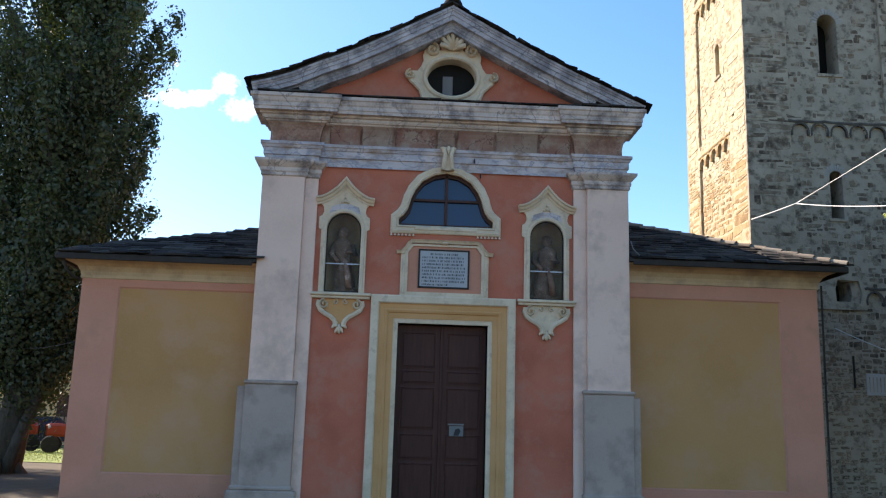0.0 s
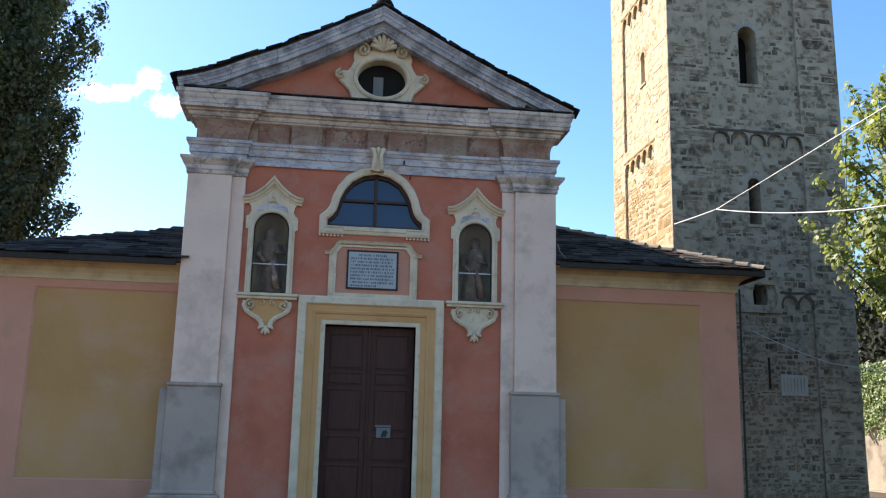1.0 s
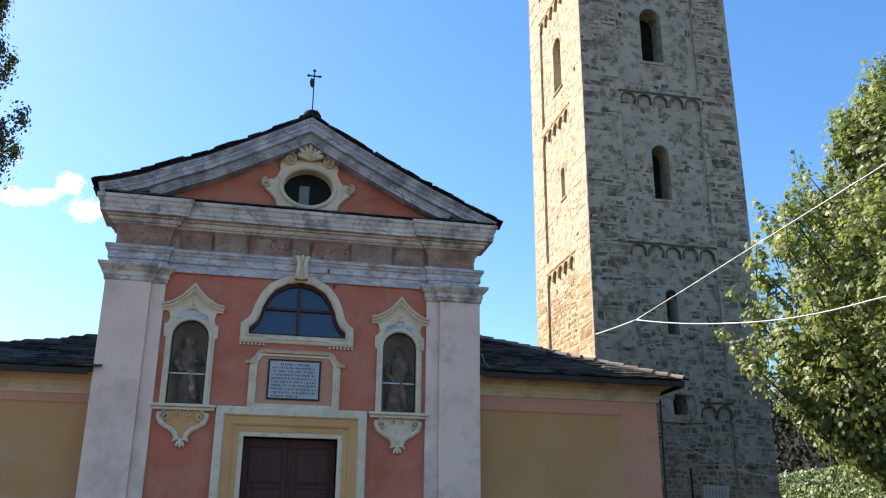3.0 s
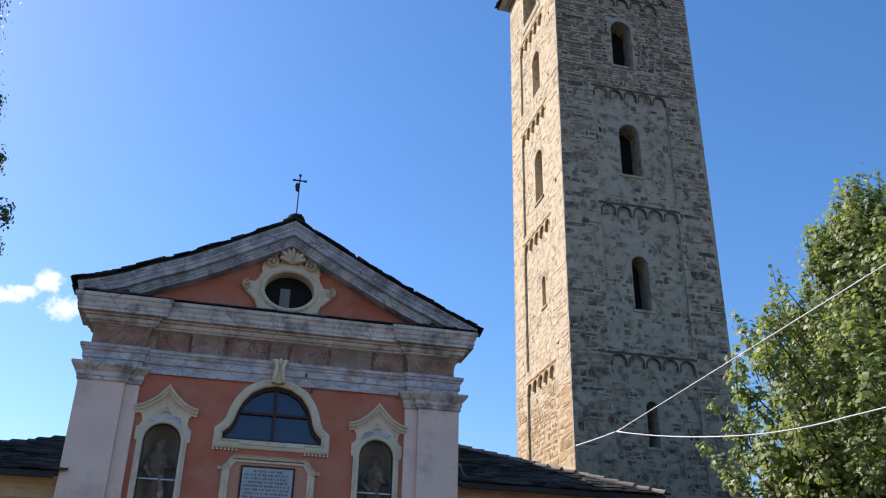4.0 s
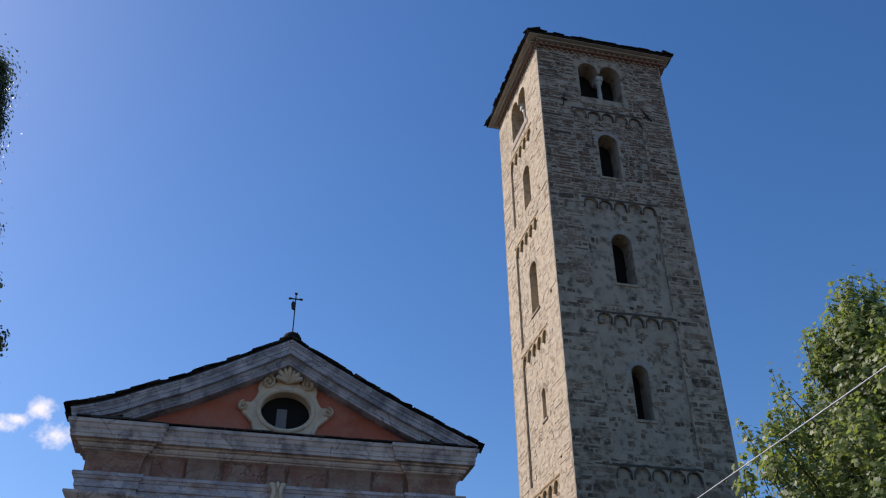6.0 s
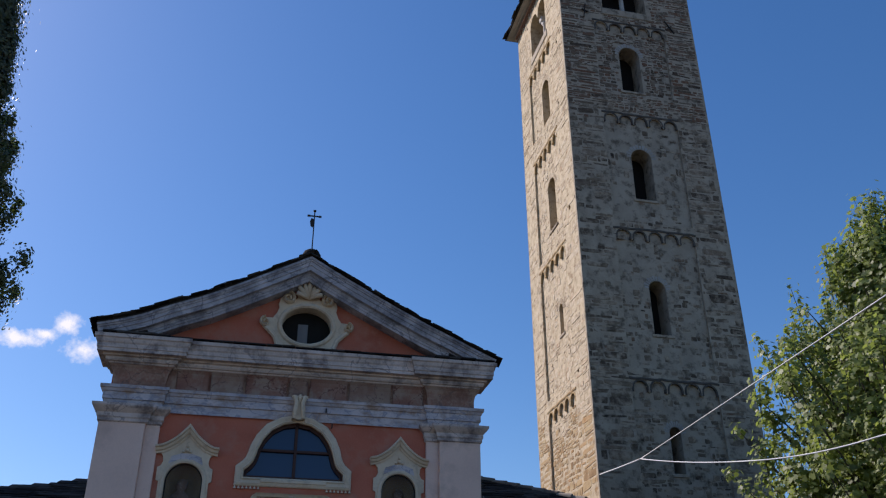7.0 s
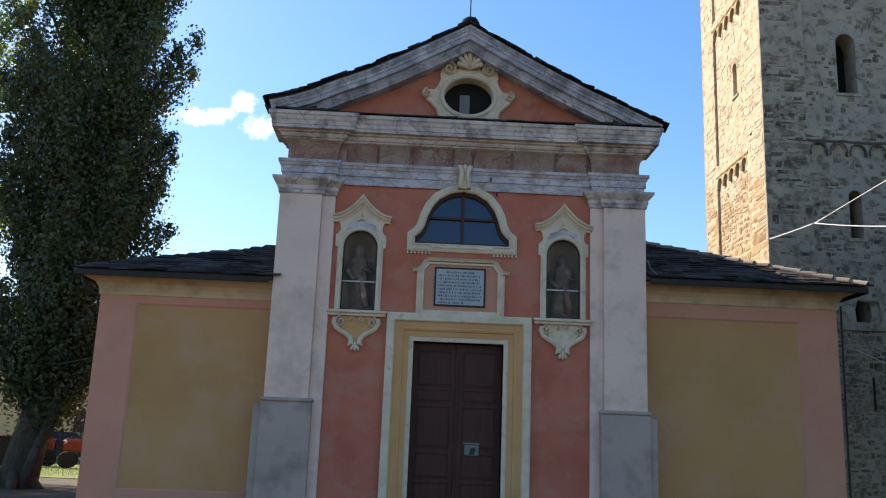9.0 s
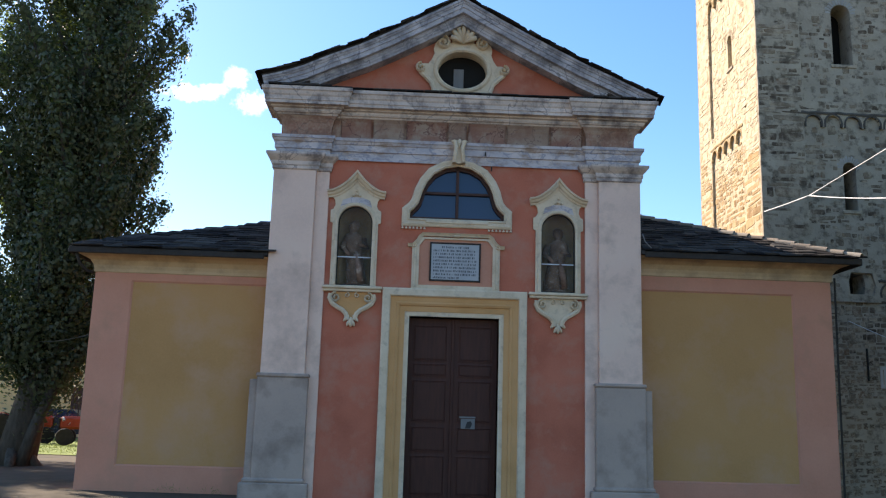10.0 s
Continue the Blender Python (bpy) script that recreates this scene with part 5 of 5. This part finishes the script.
# ---- overhead cables ----
def cable(points, radius, label, sag, mat=CABLE):
    pts = []
    for (p, q) in zip(points, points[1:]):
        p, q = Vector(p), Vector(q)
        for i in range(10):
            t = i / 10
            pts.append(p.lerp(q, t) - Vector((0, 0, sag * 4 * t * (1 - t))))
    pts.append(Vector(points[-1]))
    return tagged(part("overhead_cable", tube(pts, radius, 6), mat, None, label, True), category="cable", group="overhead cables")


JOINT = (8.263, 2.4, 6.921)
cable([(8.28, 4.99, 7.15), JOINT], .017, "pale cable fixed to the bell tower corner", .01)
cable([JOINT, (8.148, -6.2, 7.075), (9.6, -11.45, 8.15)], .0115, "pale cable rising from the bell tower", .0)
cable([JOINT, (8.31, -2.416, 5.70), (8.96, -4.84, 5.51), (9.9, -8.36, 5.68)], .0135, "pale slack cable strung from the bell tower", .06)
cable([(10.33, 4.98, 4.37), (12.02, 4.2, 3.51), (14.18, 2.8, 3.16), (18.6, .3, 3.2)], .0105, "thin pale cable crossing before the ivy", .04)
cable([(-6.99, .4, 3.03), (-10.45, 6.1, 3.25)], .008, "thin dark cable from the aisle to the poplar", .06, IRON)

# ---- far side of the churchyard ----
bm = bmesh.new()
xs, ys = [-40 + 1.5 * i for i in range(23)], [11.6 + 1.2 * j for j in range(14)]
grid = [[bm.verts.new((x, y, ground_height(x, y) + .02)) for x in xs] for y in ys]
for j in range(len(ys) - 1):
    for i in range(len(xs) - 1):
        bm.faces.new((grid[j][i], grid[j][i + 1], grid[j + 1][i + 1], grid[j + 1][i]))
tagged(part("lawn", bm, GRASSMAT, None, "sunlit short grass beyond the poplar"), category="lawn", kind="structure")
gn = np.random.default_rng(55)
n = 9000
gx, gy = gn.uniform(-22, -8, n), gn.uniform(11.7, 24, n)
gz = np.array([ground_height(a, b) for a, b in zip(gx, gy)]) + .06
blades = new("grass", leaf_mesh("grass", np.stack([gx, gy, gz], 1), gn.uniform(.08, .16, n), SPEAR, GRASSBLADE, 4))
tagged(blades, "short green grass blades on the lawn", "grass", kind="stuff")


def wheel(parent, x, y, r, w):
    ty = part("tyre", lathe([(r * .62, -w / 2), (r * .95, -w / 2), (r, -w * .3), (r, w * .3), (r * .95, w / 2), (r * .62, w / 2)], 20, Matrix.Translation((x, y, r)) @ Matrix.Rotation(radians(90), 4, "X")), RUBBER, parent)
    part("rim", lathe([(r * .2, -w * .42), (r * .6, -w * .3), (r * .6, w * .3), (r * .2, w * .42)], 14, Matrix.Translation((x, y, r)) @ Matrix.Rotation(radians(90), 4, "X")), REDPAINT, ty)


def make_tractor(label):
    t = thing("tractor", label, "tractor", (0, 0, 0), "parked tractors")
    part("hood", boxed(-1.35, -.15, -.24, .24, .62, 1.12, .09), REDPAINT, t)
    part("grille", boxed(-1.40, -1.34, -.20, .20, .60, 1.06, .02), RUBBER, t)
    part("gearbox", boxed(-.4, .75, -.2, .2, .45, .85, .05), REDPAINT, t)
    part("seat", boxed(.42, .80, -.2, .2, 1.0, 1.12, .04), RUBBER, t)
    part("steering_wheel", lathe([(.17, 0), (.19, .02), (.17, .04)], 14, Matrix.Translation((.12, 0, 1.34)) @ Matrix.Rotation(radians(-35), 4, "Y")), RUBBER, t)
    part("steering_column", tube([(-.15, 0, 1.0), (.12, 0, 1.36)], .025, 6), RUBBER, t)
    part("exhaust_pipe", tube([(-.75, .1, 1.1), (-.75, .1, 1.75)], .03, 6), IRON, t)
    part("headlight", lathe([(.02, -.04), (.08, 0), (.08, .05)], 10, Matrix.Translation((-1.2, -.3, 1.0)) @ Matrix.Rotation(radians(-90), 4, "Y")), CABLE, t)
    for s in (-1, 1):
        wheel(t, .5, s * .56, .55, .28)
        wheel(t, -1.1, s * .5, .33, .16)
        bm = bmesh.new()
        moulding([(.5 + .62 * math.cos(a), .55 + .62 * math.sin(a)) for a in [radians(20 + 14 * i) for i in range(11)]], [(0, s * .40), (0, s * .72), (.02, s * .72), (.02, s * .40)], UPRIGHT, bm=bm)
        part("mudguard", bm, REDPAINT, t)
    return t


tr = make_tractor("old red and orange farm tractor parked on the grass")
tr.matrix_basis = pose(-13.0, 19.2, ground_height(-13.0, 19.2) + .03, 0, 0, 14)
copy_thing(tr, pose(-16.2, 19.3, ground_height(-16.2, 19.3) + .03, 0, 0, 205))
copy_thing(tr, pose(-17.9, 20.6, ground_height(-17.9, 20.6) + .03, 0, 0, 20))


def make_car(at):
    c = thing("parked_car", "dark parked car behind the tractors", "car", (0, 0, 0))
    side = [(-2.05, .35), (2.05, .35), (2.1, .75), (1.9, .92), (1.05, 1.0), (.55, 1.42), (-.85, 1.45), (-1.55, 1.02), (-2.0, .92), (-2.1, .7)]
    part("body", plate(side, [], -.8, .8), DARKPAINT, c)
    part("side_window", plate([(.9, 1.0), (.5, 1.36), (-.8, 1.38), (-1.35, 1.02)], [], -.81, -.80), PANE, c)
    for x in (-1.3, 1.3):
        for s in (-1, 1):
            wheel(c, x, s * .74, .32, .2)
    c.matrix_basis = at
    return c


make_car(pose(-16.3, 24.5, .12, 0, 0, 8))

house = thing("house", "beige rendered house beyond the lawn", "house", (-22, 30, 0))
part("wall", boxed(-34, -12.5, 30, 38, -.2, 6.6, 0), HOUSE, house)
bm = bmesh.new()
ends = [[bm.verts.new((x, y, z)) for y, z in ((29.4, 6.5), (34, 8.6), (38.6, 6.5))] for x in (-34.6, -12)]
for i, j in ((0, 1), (1, 2), (2, 0)):
    bm.faces.new((ends[0][i], ends[0][j], ends[1][j], ends[1][i]))
bm.faces.new(ends[0])
bm.faces.new(ends[1])
part("roof", bm, TILE, house)
for x, z in ((-17.6, 1.3), (-20.2, 1.3), (-23, 1.3), (-17.6, 4.0), (-20.2, 4.0), (-23, 4.0)):
    w = part("window", boxed(x - .45, x + .45, 29.96, 30.02, z, z + 1.35, .01), DARKWOOD, house, "dark shuttered window")
    part("sill", boxed(x - .55, x + .55, 29.88, 30.0, z - .08, z - .004, .01), SLAB, w)

# weeds at the foot of the aisle wall
gw = np.random.default_rng(77)
wp = np.concatenate([np.array((cx, .12, ground_height(cx, .1) + .06)) + gw.normal(size=(26, 3)) * (.12, .05, .04) for cx in (-5.3, -5.15, -4.4)])
tagged(new("weeds", leaf_mesh("weeds", wp, gw.uniform(.05, .10, len(wp)), SPEAR, GRASSBLADE, 5)), "small dark weeds along the wall foot", "weeds", kind="stuff")

# ---- cloud, far beyond everything ----
cloud_mat = bpy.data.materials.new("white_cloud")
cloud_mat.use_nodes = True
ct = cloud_mat.node_tree
ct.nodes.remove(ct.nodes["Principled BSDF"])
em, tp, mx = ct.nodes.new("ShaderNodeEmission"), ct.nodes.new("ShaderNodeBsdfTransparent"), ct.nodes.new("ShaderNodeMixShader")
em.inputs[0].default_value, em.inputs[1].default_value = (1, 1, 1, 1), 0.95
co, ns = ct.nodes.new("ShaderNodeTexCoord"), ct.nodes.new("ShaderNodeTexNoise")
ns.inputs["Scale"].default_value, ns.inputs["Detail"].default_value, ns.inputs["Roughness"].default_value = .045, 9, .68
sb_, rp = ct.nodes.new("ShaderNodeMath"), ct.nodes.new("ShaderNodeValToRGB")
sb_.operation = "MULTIPLY_ADD"
sb_.inputs[1].default_value = -.40
ct.links.new(co.outputs["Object"], ns.inputs["Vector"])
ct.links.new(ns.outputs[0], sb_.inputs[2])
nearest = None
for lx, ly, rx, ry in ((28, -12, 36, 11), (-16, 10, 19, 16), (-36, -14, 24, 18), (2, -3, 20, 8)):
    gr, ln = ct.nodes.new("ShaderNodeMapping"), ct.nodes.new("ShaderNodeVectorMath")
    gr.inputs["Scale"].default_value = (1 / rx, 1 / ry, 0)
    gr.inputs["Location"].default_value = (-lx / rx, -ly / ry, 0)
    ln.operation = "LENGTH"
    ct.links.new(co.outputs["Object"], gr.inputs[0])
    ct.links.new(gr.outputs[0], ln.inputs[0])
    if nearest is None:
        nearest = ln.outputs["Value"]
    else:
        least = ct.nodes.new("ShaderNodeMath")
        least.operation = "SMOOTH_MIN"
        least.inputs[2].default_value = .35
        ct.links.new(nearest, least.inputs[0])
        ct.links.new(ln.outputs["Value"], least.inputs[1])
        nearest = least.outputs[0]
ct.links.new(nearest, sb_.inputs[0])
rp.color_ramp.elements[0].position, rp.color_ramp.elements[1].position = .16, .50
ct.links.new(sb_.outputs[0], rp.inputs[0])
ct.links.new(rp.outputs[0], mx.inputs[0])
ct.links.new(tp.outputs[0], mx.inputs[1])
ct.links.new(em.outputs[0], mx.inputs[2])
ct.links.new(mx.outputs[0], ct.nodes["Material Output"].inputs[0])
bm = bmesh.new()
bmesh.ops.create_grid(bm, x_segments=1, y_segments=1, size=1)
bmesh.ops.scale(bm, vec=(95, 52, 1), verts=bm.verts)
cloud = part("cloud", bm, cloud_mat, None, "small white cloud far off in the blue sky")
cloud.matrix_world = look((-214, 900, 350), (-.92, -17, 1.6))
cloud.visible_shadow = False
tagged(cloud, category="backdrop", kind="structure")
